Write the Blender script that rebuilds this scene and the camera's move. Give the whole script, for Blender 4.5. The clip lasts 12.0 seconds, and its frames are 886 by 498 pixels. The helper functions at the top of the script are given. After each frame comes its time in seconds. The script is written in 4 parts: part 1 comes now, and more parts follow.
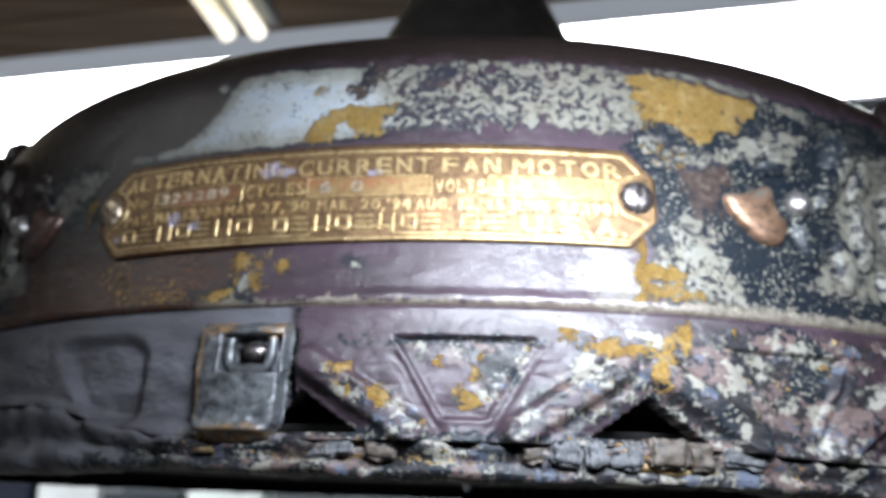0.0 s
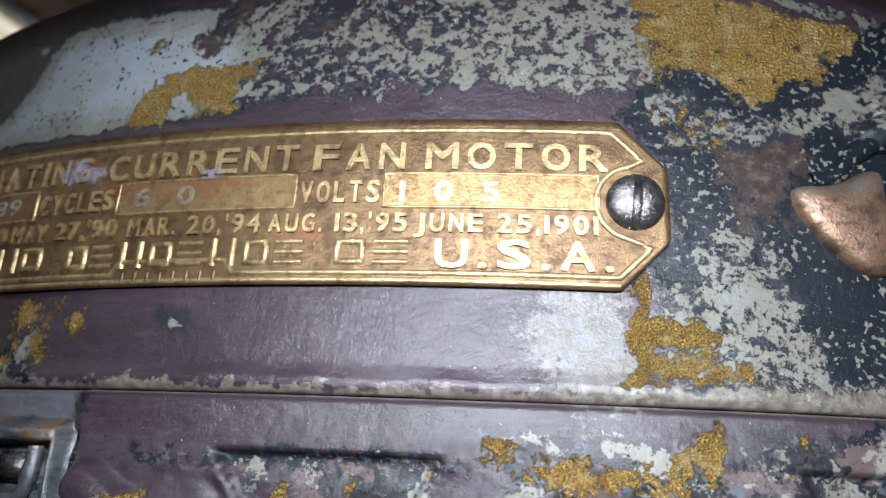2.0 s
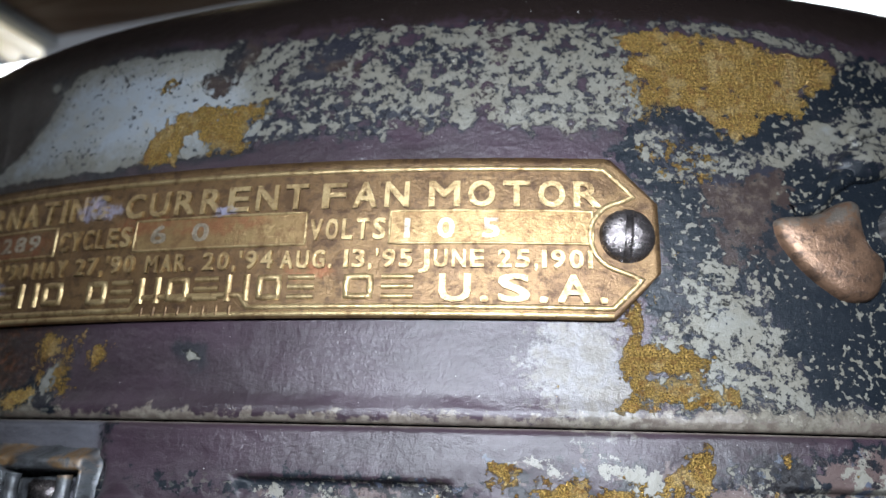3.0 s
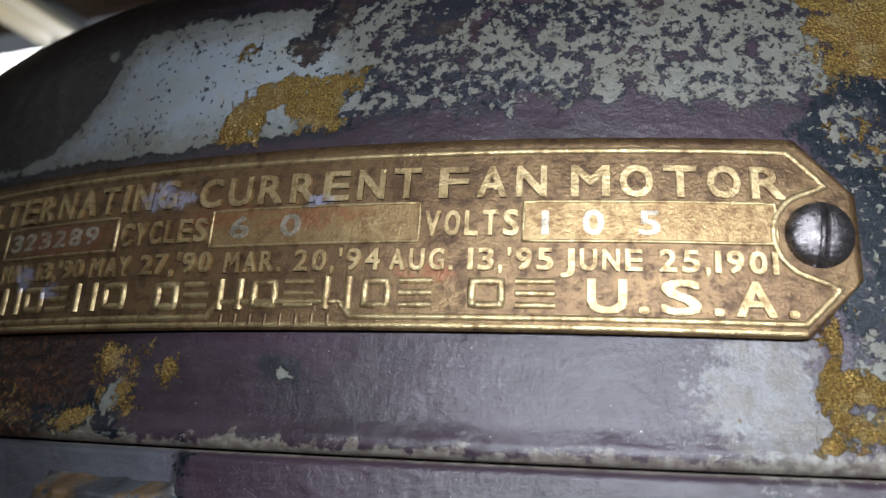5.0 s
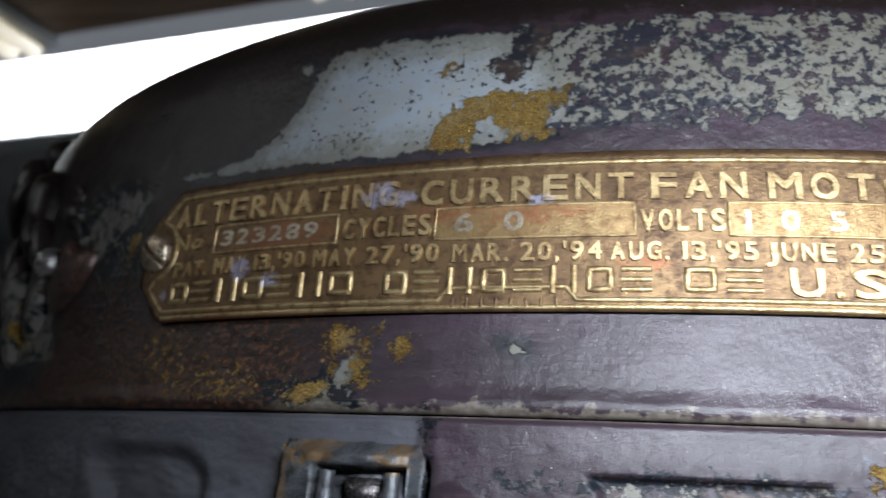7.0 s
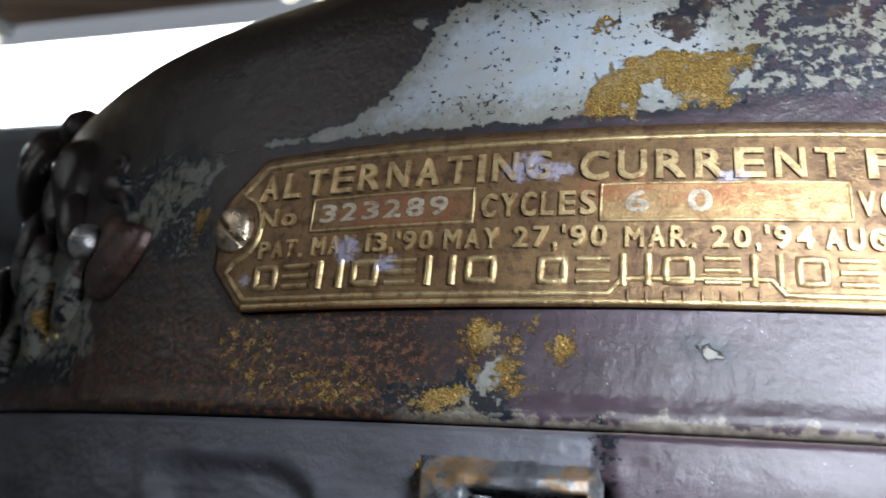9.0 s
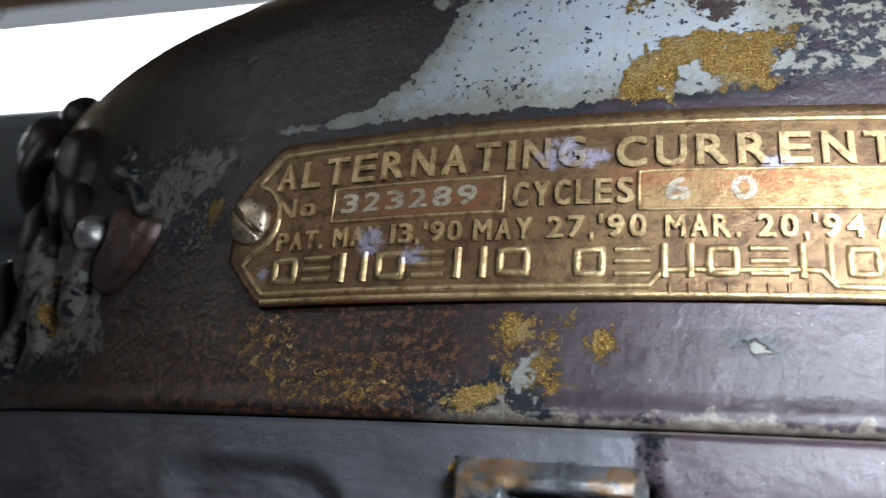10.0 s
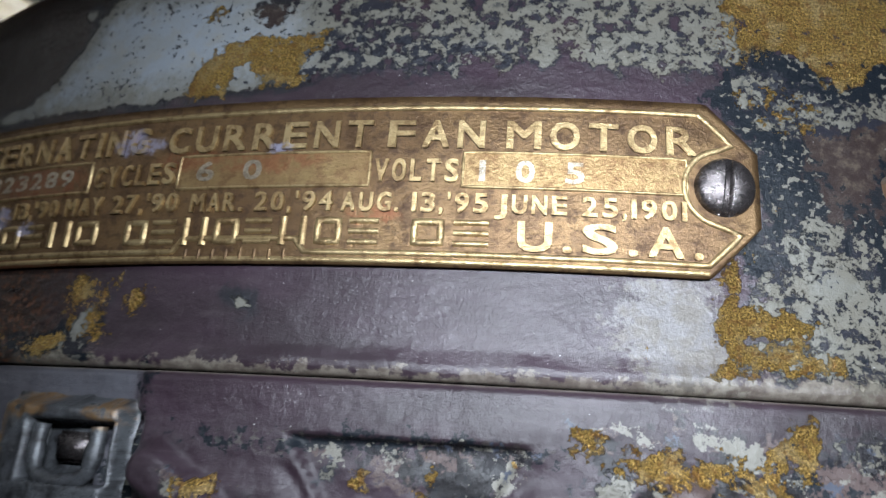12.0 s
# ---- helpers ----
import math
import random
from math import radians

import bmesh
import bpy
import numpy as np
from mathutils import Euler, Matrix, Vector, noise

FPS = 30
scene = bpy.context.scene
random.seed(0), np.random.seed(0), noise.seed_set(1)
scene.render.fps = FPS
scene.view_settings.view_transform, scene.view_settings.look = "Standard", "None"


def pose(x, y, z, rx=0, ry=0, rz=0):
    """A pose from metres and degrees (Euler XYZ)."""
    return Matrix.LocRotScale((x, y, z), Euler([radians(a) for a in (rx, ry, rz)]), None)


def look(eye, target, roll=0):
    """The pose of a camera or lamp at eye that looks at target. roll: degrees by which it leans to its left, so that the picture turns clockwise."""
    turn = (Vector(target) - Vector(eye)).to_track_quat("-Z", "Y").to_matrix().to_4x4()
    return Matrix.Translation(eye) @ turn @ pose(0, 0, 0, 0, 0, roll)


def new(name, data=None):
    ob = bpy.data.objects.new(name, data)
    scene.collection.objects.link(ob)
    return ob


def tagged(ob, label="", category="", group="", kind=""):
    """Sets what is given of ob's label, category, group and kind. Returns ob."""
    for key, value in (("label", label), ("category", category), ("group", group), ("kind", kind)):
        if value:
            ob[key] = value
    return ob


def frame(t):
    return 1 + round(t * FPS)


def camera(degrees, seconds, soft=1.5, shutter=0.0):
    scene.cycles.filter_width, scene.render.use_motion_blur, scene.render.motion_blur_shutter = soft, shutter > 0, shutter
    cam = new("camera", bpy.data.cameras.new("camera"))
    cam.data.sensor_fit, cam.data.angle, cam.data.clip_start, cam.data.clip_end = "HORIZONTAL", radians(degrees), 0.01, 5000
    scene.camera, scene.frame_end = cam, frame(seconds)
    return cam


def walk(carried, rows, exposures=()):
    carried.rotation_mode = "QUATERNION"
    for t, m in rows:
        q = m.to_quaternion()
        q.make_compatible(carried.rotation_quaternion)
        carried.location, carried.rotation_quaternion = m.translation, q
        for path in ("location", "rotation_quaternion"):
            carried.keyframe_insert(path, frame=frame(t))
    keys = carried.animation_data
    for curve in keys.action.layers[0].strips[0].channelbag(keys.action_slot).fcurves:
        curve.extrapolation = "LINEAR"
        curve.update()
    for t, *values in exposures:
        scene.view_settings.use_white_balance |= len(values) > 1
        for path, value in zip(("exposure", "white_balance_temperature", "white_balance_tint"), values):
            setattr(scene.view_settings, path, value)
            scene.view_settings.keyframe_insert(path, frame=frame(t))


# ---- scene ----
# The motor's axis is the world's z through (0, 0); SEAM is the height of the joint between its two castings.
SEAM = 1.6
cam = camera(54.1, 12.0, soft=1.2, shutter=0.3)
cam.data.dof.use_dof = True
cam.data.dof.focus_distance = 0.090
cam.data.dof.aperture_fstop = 34.0
# seconds, x, y, height over the seam, and the three turns
ROWS = [
    (0.0, -0.0086, -0.3111, -0.0332, 106.54, -1.56, 0.03),
    (0.3, -0.0077, -0.3125, -0.0289, 106.06, -0.88, 1.93),
    (0.5, -0.0049, -0.3093, -0.0279, 105.44, -0.03, 2.54),
    (1.0, 0.0087, -0.2810, -0.0153, 101.97, -0.89, 5.22),
    (1.5, 0.0193, -0.2630, -0.0034, 101.75, -2.23, 7.04),
    (2.0, 0.0185, -0.2534, -0.0053, 103.24, -2.36, 8.16),
    (2.5, 0.0187, -0.2600, -0.0003, 101.81, -1.73, 7.90),
    (2.7, 0.0182, -0.2601, -0.0022, 102.75, -1.35, 7.64),
    (4.3, 0.0175, -0.2496, 0.0024, 100.78, -2.38, 9.99),
    (4.5, 0.0177, -0.2459, 0.0025, 100.60, -2.48, 10.55),
    (5.0, 0.0041, -0.2448, 0.0029, 101.67, -2.17, 9.26),
    (5.5, 0.0043, -0.2522, 0.0018, 101.60, -1.84, 8.06),
    (6.0, 0.0021, -0.2510, -0.0006, 101.58, -1.82, 7.16),
    (6.5, -0.0072, -0.2597, -0.0029, 101.84, -1.76, 6.23),
    (7.0, -0.0223, -0.2600, -0.0042, 103.33, -2.29, 6.34),
    (7.2, -0.0269, -0.2593, -0.0003, 101.45, -2.55, 5.73),
    (8.8, -0.0412, -0.2486, -0.0054, 104.30, -2.91, 3.73),
    (9.0, -0.0453, -0.2441, -0.0043, 104.27, -3.44, 2.96),
    (9.5, -0.0513, -0.2447, -0.0001, 102.55, -2.76, 1.33),
    (10.0, -0.0492, -0.2407, -0.0028, 103.20, -2.86, 2.66),
    (10.5, -0.0345, -0.2408, 0.0026, 100.56, -2.61, 2.38),
    (11.0, -0.0029, -0.2419, -0.0002, 103.02, -3.70, 5.27),
    (11.5, 0.0107, -0.2415, -0.0051, 103.40, -3.50, 7.56),
    (12.0, 0.0084, -0.2518, -0.0044, 101.68, -3.35, 7.13),
]
walk(cam, [(t, pose(x, y, SEAM + z, rx, ry, rz)) for t, x, y, z, rx, ry, rz in ROWS],
     exposures=[(0.0, 1.2), (0.5, 0.65), (1.0, 0.95), (1.5, 0.5), (2.0, 0.3), (2.5, 0.2), (4.5, 0.1), (5.0, -0.25), (6.5, -0.05), (7.2, 0.3), (9.0, 1.05), (10.0, 1.05), (10.5, 0.55), (11.0, -0.15), (11.5, -0.2), (12.0, -0.1)])

# ---- light ----
world = bpy.data.worlds.new("world")
scene.world = world
world.use_nodes = True
world.node_tree.nodes["Background"].inputs[0].default_value = (0.6, 0.66, 0.75, 1)
world.node_tree.nodes["Background"].inputs[1].default_value = 0.09


def area_lamp(name, m, power, sx, sy, colour):
    data = bpy.data.lights.new(name, "AREA")
    data.energy, data.shape, data.size, data.size_y, data.color = power, "RECTANGLE", sx, sy, colour
    ob = new(name, data)
    ob.matrix_world = m
    return ob


# short fixed bar added in place of the torch that moves with the camera
torch_light = area_lamp("torch_light", look((0.023, -0.262, SEAM + 0.033), (0.022, -0.165, SEAM + 0.003)), 0.170, 0.066, 0.012, (0.84, 0.94, 1.06))
torch_light.data.spread = radians(104)
# the long ceiling panel's own light
PANEL_Z = SEAM + 1.0
PANEL = pose(-0.35, 1.787, PANEL_Z - 0.03, 0, 0, -13.05)
panel_light = area_lamp("panel_light", PANEL, 22, 3.4, 0.44, (0.86, 0.94, 1.0))


# ---- materials ----
class Nodes:
    """Short hand for building one material's nodes."""

    def __init__(self, name):
        self.mat = bpy.data.materials.new(name)
        self.mat.use_nodes = True
        self.tree = self.mat.node_tree
        self.bsdf = self.tree.nodes["Principled BSDF"]

    def link(self, a, b):
        self.tree.links.new(a, b)

    def put(self, socket, value):
        if isinstance(value, bpy.types.NodeSocket):
            self.link(value, socket)
        else:
            socket.default_value = value

    def math(self, op, a, b=0.0, clamp=False):
        n = self.tree.nodes.new("ShaderNodeMath")
        n.operation, n.use_clamp = op, clamp
        self.put(n.inputs[0], a)
        self.put(n.inputs[1], b)
        return n.outputs[0]

    def vec(self, op, a, b):
        n = self.tree.nodes.new("ShaderNodeVectorMath")
        n.operation = op
        self.put(n.inputs[0], a)
        if op == "SCALE":
            self.put(n.inputs["Scale"], b)
        else:
            self.put(n.inputs[1], b)
        return n.outputs["Value"] if op in ("LENGTH", "DISTANCE") else n.outputs[0]

    def noise(self, vector, scale, detail=4.0, rough=0.55, colour=False):
        n = self.tree.nodes.new("ShaderNodeTexNoise")
        self.put(n.inputs["Vector"], vector)
        n.inputs["Scale"].default_value, n.inputs["Detail"].default_value, n.inputs["Roughness"].default_value = scale, detail, rough
        return n.outputs["Color"] if colour else n.outputs[0]

    def ramp(self, value, lo, hi, a=0.0, b=1.0, smooth=True):
        n = self.tree.nodes.new("ShaderNodeMapRange")
        n.interpolation_type = "SMOOTHSTEP" if smooth else "LINEAR"
        self.put(n.inputs[0], value)
        for k, v in zip((1, 2, 3, 4), (lo, hi, a, b)):
            self.put(n.inputs[k], v)
        return n.outputs[0]

    def mix(self, fac, a, b):
        n = self.tree.nodes.new("ShaderNodeMix")
        n.data_type = "RGBA"
        self.put(n.inputs[0], fac)
        self.put(n.inputs[6], (*a, 1) if isinstance(a, tuple) else a)
        self.put(n.inputs[7], (*b, 1) if isinstance(b, tuple) else b)
        return n.outputs[2]

    def mixf(self, fac, a, b):
        n = self.tree.nodes.new("ShaderNodeMix")
        self.put(n.inputs[0], fac)
        self.put(n.inputs[2], a)
        self.put(n.inputs[3], b)
        return n.outputs[0]

    def bump(self, height, distance, strength=1.0):
        n = self.tree.nodes.new("ShaderNodeBump")
        n.inputs["Strength"].default_value, n.inputs["Distance"].default_value = strength, distance
        self.put(n.inputs["Height"], height)
        self.link(n.outputs[0], self.bsdf.inputs["Normal"])

    def uv(self):
        n = self.tree.nodes.new("ShaderNodeUVMap")
        n.uv_map = "UVMap"
        return n.outputs[0]

    def attribute(self, name):
        n = self.tree.nodes.new("ShaderNodeAttribute")
        n.attribute_name = name
        return n.outputs["Fac"]

    def local(self):
        return self.tree.nodes.new("ShaderNodeTexCoord").outputs["Object"]

    def xyz(self, vector):
        n = self.tree.nodes.new("ShaderNodeSeparateXYZ")
        self.put(n.inputs[0], vector)
        return n.outputs

    def blobs(self, vector, items):
        """Least distance, in units of their own radius, to ellipses (degrees round the axis, mm up, half width mm, half height mm, tilt)."""
        least = None
        for phi, z, rx, rz, tilt in items:
            n = self.tree.nodes.new("ShaderNodeMapping")
            n.vector_type = "TEXTURE"
            self.put(n.inputs["Vector"], vector)
            n.inputs["Location"].default_value = (phi * MM, z, 0)
            n.inputs["Rotation"].default_value = (0, 0, radians(tilt))
            n.inputs["Scale"].default_value = (rx, rz, 1)
            d = self.vec("LENGTH", n.outputs[0], (0, 0, 0))
            least = d if least is None else self.math("MINIMUM", least, d)
        return least

    def set(self, **values):
        for key, v in values.items():
            socket = self.bsdf.inputs[key.replace("_", " ")]
            self.put(socket, (*v, 1) if isinstance(v, tuple) and len(v) == 3 else v)
        return self.mat


MM = 2.854  # millimetres of arc to a degree on the band

# worn places of the paint, as outlines of (degrees round the axis, mm over the seam)
GREY_OUTLINES = [
    [(-19.2, 50), (-20.4, 42.7), (-22, 37.3), (-23.3, 35), (-26, 34.4), (-28.3, 33.7), (-26, 33.1), (-20.5, 32.9), (-15, 32.7), (-9, 33.6), (-7.2, 34.6), (-7.0, 38), (-7.2, 42), (-8, 46), (-9, 49.5), (-13, 50), (-16, 50.5)],
    [(12.2, 14.5), (13.2, 15), (13.6, 12.3), (12.9, 10.6), (11.6, 11.4)],
]
MOTTLE_OUTLINES = [
    [(-12, 51.0), (-7, 50.6), (-1.2, 52.0), (6.7, 51.8), (10, 51), (10.5, 36), (6.8, 33.6), (5.1, 34.4), (2.6, 35), (-1.4, 33.6), (-5.6, 33.8), (-8.4, 33.6), (-8.4, 43), (-11, 45)],
    [(8.9, 8), (9.6, 12), (10.6, 17.5), (12.2, 20.6), (14.4, 18.5), (15.2, 12), (16, 5), (20, 3.4), (20, 1.2), (8.6, 1.2)],
    [(9, 50), (20, 46.5), (24, 43), (25, 48), (15, 53), (9, 52.5)],
    [(8.6, 36), (11, 38), (13.6, 33.6), (17.6, 38), (20, 43), (24, 42), (21, 31), (17, 31.6), (12.5, 27), (9.6, 28.6)],
    [(-34, 21), (-37, 24), (-36, 32), (-32, 36), (-29, 32), (-31, 27)],
    [(-36, 7), (-38, 18), (-41, 26), (-50, 26), (-52, 5)],
    [(20, 6), (24, 20), (24, 36), (40, 50), (44, 50), (44, 4)],
]
BLACK_OUTLINES = [
    [(8.4, 32.5), (10.2, 41), (13.4, 37.5), (17, 42), (20, 48), (40, 50), (40, 1), (12.9, 1), (12.7, 6), (10.2, 10), (9.4, 13), (10.4, 20), (9.6, 28.5)],
    [(-29.6, 20), (-31, 33), (-34, 37), (-38, 34), (-36, 25), (-33, 19)],
    [(-38, 4), (-38, 16), (-50, 18), (-50, 3)],
    [(-15, 1.2), (-16.2, 5), (-19.4, 3.4), (-21, 1.2)],
]
FLECK_OUTLINES = [[(-8.2, 33.4), (-8, 39), (-4.5, 41), (0, 39.4), (1.5, 35), (-2, 33.8)], [(-3, 45), (-1, 49), (4, 47), (2, 43)], [(9.6, 34), (12, 36.4), (14, 33), (11, 29)]]
BROWN_OUTLINES = [[(12.5, 29.6), (15.6, 32), (16, 27), (14.9, 24), (14.6, 20.2), (13.1, 19.6), (12.5, 23)], [(-8.8, 50.5), (-7.2, 50.5), (-8.4, 45.5), (-9.4, 42.4), (-10.7, 42.8), (-10.0, 46.5)], [(-5.9, 42.6), (-5.6, 45), (-4.6, 50), (-2.6, 49), (-3.3, 44.6)]]
GOLD_OUTLINES = [
    [(-13.4, 32.7), (-13.0, 36.5), (-12.2, 38.7), (-10.2, 40.6), (-7.2, 40.5), (-7.1, 38.7), (-8.0, 37.5), (-8.0, 34.2), (-9.7, 33.4), (-9.8, 35.2), (-10.6, 37.2), (-11.2, 36.8), (-11.3, 32.6)],
    [(9.8, 49.9), (13.2, 49.6), (15, 48.8), (19.4, 46.4), (18.7, 43), (17.3, 42), (17.2, 38.8), (15.4, 38.6), (14.8, 35.8), (13.7, 34.4), (13.0, 36.4), (12.4, 38.4), (11, 39), (9.9, 38.2), (9.5, 40.4), (10.6, 42.6), (9.2, 44.2), (10.2, 46.2), (8.8, 48)],
    [(8.6, 14.5), (9.3, 13.8), (9.4, 9.4), (10.8, 8.9), (12.1, 7.8), (11.9, 6.5), (9.4, 6.2), (9.5, 5.2), (12.9, 4.7), (12.8, 3.1), (9.2, 2.5), (8.0, 1.6), (8.9, 4.2), (8.1, 7), (8.9, 10.5)],
]
GOLD = [(-12.6, 44.4, 1.5, 0.8, 10), (-16.5, 8.7, 1.6, 0.9, -40), (-15.3, 7.2, 0.9, 2.2, -25), (-13.7, 7.7, 1.2, 0.8, 20), (-15.3, 3.9, 1.4, 1.0, 0), (-17.9, 2.5, 2.2, 0.8, 0), (-21.5, 2.0, 2.0, 0.6, 0), (-30.6, 24.6, 1.2, 1.6, 0), (-42.4, 13.2, 1.2, 2.6, 10)]
GREY = [(-8.9, 7.5, 0.9, 0.7, -30), (-15.8, 5.2, 1.3, 2.6, -30), (-20.6, 48.0, 1.0, 0.9, 0), (17.8, 36.8, 2.2, 1.6, 20)]
GOLD_SPECKLE = [(9.9, 14.5, 2.0, 5, -35), (-42, 18, 4, 3, 0), (-41, 12, 3, 4, 0), (-31, 22, 3, 6, 0), (18.8, 26.5, 3, 2, 0), (10.9, 19, 1.6, 8, 0), (10.0, 41, 5, 7, 0), (11.4, 31.5, 7.5, 4.5, -20), (-16.2, 7.2, 6, 5, -40), (-18.5, 2.6, 9, 2.6, 0), (-13.2, 8.8, 3.4, 2.8, 0),
                (8.9, 12.0, 2.4, 4, -50), (-23.5, 4, 14, 4.4, 0), (-26.5, 8, 7, 5, 0), (5.9, 4.2, 2.2, 2.0, 0), (-6.4, -26, 60, 2.4, 0), (-1.9, 2.4, 3.4, 1.4, 0)]
LOW_OUTLINES = [
    [(-10.2, -10.4), (-8.4, -10.6), (-6, -14.6), (-3.8, -21), (-6, -23.5), (-8.4, -18)],
    [(-5.2, -7.4), (2.2, -6), (1.6, -11.5), (-0.6, -17.2), (-2.6, -16.4), (-1.6, -11)],
    [(3.4, -3.2), (12, -2.6), (32, -2.6), (32, -24), (12, -23), (9, -14), (4, -21), (0.2, -22), (1.6, -16), (4.4, -9)],
]
LOW_GREY = [(6, -15.5, 10, 4, 37), (13.3, -5.0, 6, 3.0, 0), (15.7, -9.1, 5, 4.2, 0), (4.6, -9.6, 4, 2.6, 37), (1.7, -15.6, 3.2, 1.8, 37), (16, -15, 6, 4, 0), (8, -26, 30, 3.5, 0), (-4.6, -9.5, 1.6, 1.4, 0)]
LOW_BLACK = [(-2.6, -6.6, 12, 0.9, 0), (-8, -22.5, 12, 2.0, 0), (0, -27.5, 70, 6, 0), (-14.6, -18.0, 2.2, 2.4, 0), (-14.0, -13.6, 1.0, 3.0, 20), (14, -14, 18, 9, 0), (-7.8, -15.6, 2.2, 1.8, -38), (-12.2, -13, 1.0, 9, 0), (17.5, -11, 14, 10, 0), (-0.1, -11.8, 4.2, 3.0, 25), (5.8, -11.8, 4.5, 1.6, 37)]
LOW_GOLD = [(-15.2, -22.2, 6, 1.2, 0), (-17.6, -4.2, 1.9, 1.5, 0), (6.2, -6.8, 2.6, 1.6, 0), (8.2, -7.2, 2.8, 1.2, 0), (9.9, -6.8, 1.3, 3.0, -12), (11.0, -4.4, 1.1, 2.0, 0), (9.1, -11.0, 1.0, 2.6, 0), (3.9, -4.9, 1.2, 1.5, 0),
            (-1.9, -15.6, 1.8, 0.9, -35), (-1.3, -16.7, 1.6, 0.8, 0), (-1.5, -12.4, 0.5, 2.0, -10), (-8.9, -11.2, 1.7, 1.2, 0), (-3.7, -10.0, 1.1, 1.0, 0), (-7.0, -15.4, 3.2, 0.9, -38)]


def paint_material():
    """Enamel in layers: purple-brown over black over grey undercoat, with remains of gilding. The worn places come as distances in mm."""
    n = Nodes("worn_enamel")
    p = n.uv()
    big = n.math("SUBTRACT", n.noise(p, 0.24, 3, 0.5), 0.5)
    mott = n.noise(p, 0.40, 10, 0.72)
    mott_b = n.noise(n.vec("ADD", p, (37, 11, 5)), 0.80, 8, 0.72)
    grain = n.noise(p, 4.5, 5, 0.72)
    tone = n.noise(n.vec("MULTIPLY", p, (0.35, 1.0, 1.0)), 0.12, 5, 0.6)
    ragged = n.math("ADD", n.math("MULTIPLY", big, 6.0), n.math("MULTIPLY", n.math("SUBTRACT", mott_b, 0.5), 9.0))
    spots = n.noise(n.vec("ADD", p, (5, 53, 0)), 0.95, 5, 0.58)

    def patch(name, edge):
        return n.ramp(n.math("ADD", n.attribute(name), edge), 0.12, -0.12)

    def speckle(name, source, level, inner=-2.0, outer=1.2):
        edge = n.math("ADD", n.ramp(n.attribute(name), inner, outer, 0.0, 0.30, False), level)
        over = n.math("SUBTRACT", source, edge)
        return n.ramp(over, -0.008, 0.008), n.ramp(over, -0.055, -0.035)

    side, up = n.xyz(p)[0], n.xyz(p)[1]
    base = n.mix(n.ramp(tone, 0.3, 0.72), (0.031, 0.019, 0.0265), (0.015, 0.0095, 0.012))
    streak = n.noise(n.vec("MULTIPLY", p, (0.25, 2.2, 1.0)), 0.6, 4, 0.6)
    base = n.mix(n.ramp(streak, 0.5, 0.8, 0.0, 0.45), base, (0.055, 0.042, 0.047))
    # brown-black coat with the light's falloff painted in over the far side and the crown, blue-grey coat on the lower
    # casting beyond the lug
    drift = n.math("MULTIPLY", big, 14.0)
    shaded_coat = n.math("MAXIMUM", n.ramp(n.math("ADD", side, drift), -40, -55), n.ramp(n.math("ADD", up, ragged), 50.0, 53.0))
    base = n.mix(n.math("MULTIPLY", shaded_coat, 0.95), base, (0.011, 0.0075, 0.0065))
    base = n.mix(n.math("MULTIPLY", n.ramp(up, 0.3, -0.3), n.ramp(side, -34, -37)), base, n.mix(n.ramp(tone, 0.3, 0.7), (0.066, 0.066, 0.077), (0.038, 0.035, 0.040)))
    # granular rust on the far side, thickest under the plate's end
    rust = n.math("ADD", n.noise(n.vec("ADD", p, (23, 61, 0)), 1.15, 6, 0.68), n.ramp(n.math("ADD", up, drift), 6.0, 18.0, 0.055, 0.0))
    rust = n.math("MULTIPLY", n.math("MULTIPLY", n.ramp(rust, 0.56, 0.61), n.ramp(n.math("ADD", side, drift), -44, -58)), n.math("MULTIPLY", n.ramp(up, 0.0, 0.3), n.ramp(up, 34.0, 14.0, 0.25, 1.0)))
    base = n.mix(rust, base, n.mix(n.ramp(grain, 0.4, 0.65), (0.045, 0.014, 0.008), (0.105, 0.048, 0.020)))
    dark = patch("black", ragged)
    col = n.mix(dark, base, (0.006, 0.008, 0.011))
    col = n.mix(patch("brown", n.math("MULTIPLY", ragged, 1.5)), col, n.mix(n.ramp(mott_b, 0.45, 0.65), (0.022, 0.015, 0.014), (0.060, 0.046, 0.036)))
    # grey undercoat: whole patches, islands between remains of enamel, and pin-head dots on the black
    crowd = n.ramp(n.noise(p, 0.10, 2), 0.40, 0.60, 0.635, 0.555)
    pins = n.noise(n.vec("ADD", p, (41, 17, 0)), 1.25, 3, 0.5)
    dots = n.math("MULTIPLY", n.ramp(n.math("SUBTRACT", pins, crowd), 0.0, 0.02), n.ramp(n.attribute("black"), 1.0, -1.0))
    bare, halo = speckle("mottle", n.math("ADD", mott, n.math("MULTIPLY", big, 0.16)), 0.450)
    scraps = n.noise(n.vec("ADD", p, (83, 19, 0)), 0.62, 9, 0.70)
    bare = n.math("MULTIPLY", bare, n.ramp(n.math("ADD", scraps, n.math("MULTIPLY", big, 0.2)), 0.575, 0.560))
    bare = n.math("MULTIPLY", bare, n.ramp(n.noise(n.vec("ADD", p, (2, 91, 0)), 1.1, 6, 0.66), 0.60, 0.585))
    col = n.mix(n.math("MULTIPLY", halo, n.ramp(n.noise(p, 0.16, 3), 0.36, 0.5)), col, (0.014, 0.014, 0.019))
    grey = n.math("MAXIMUM", n.math("MAXIMUM", patch("grey", n.math("MULTIPLY", ragged, 0.4)), bare), dots)
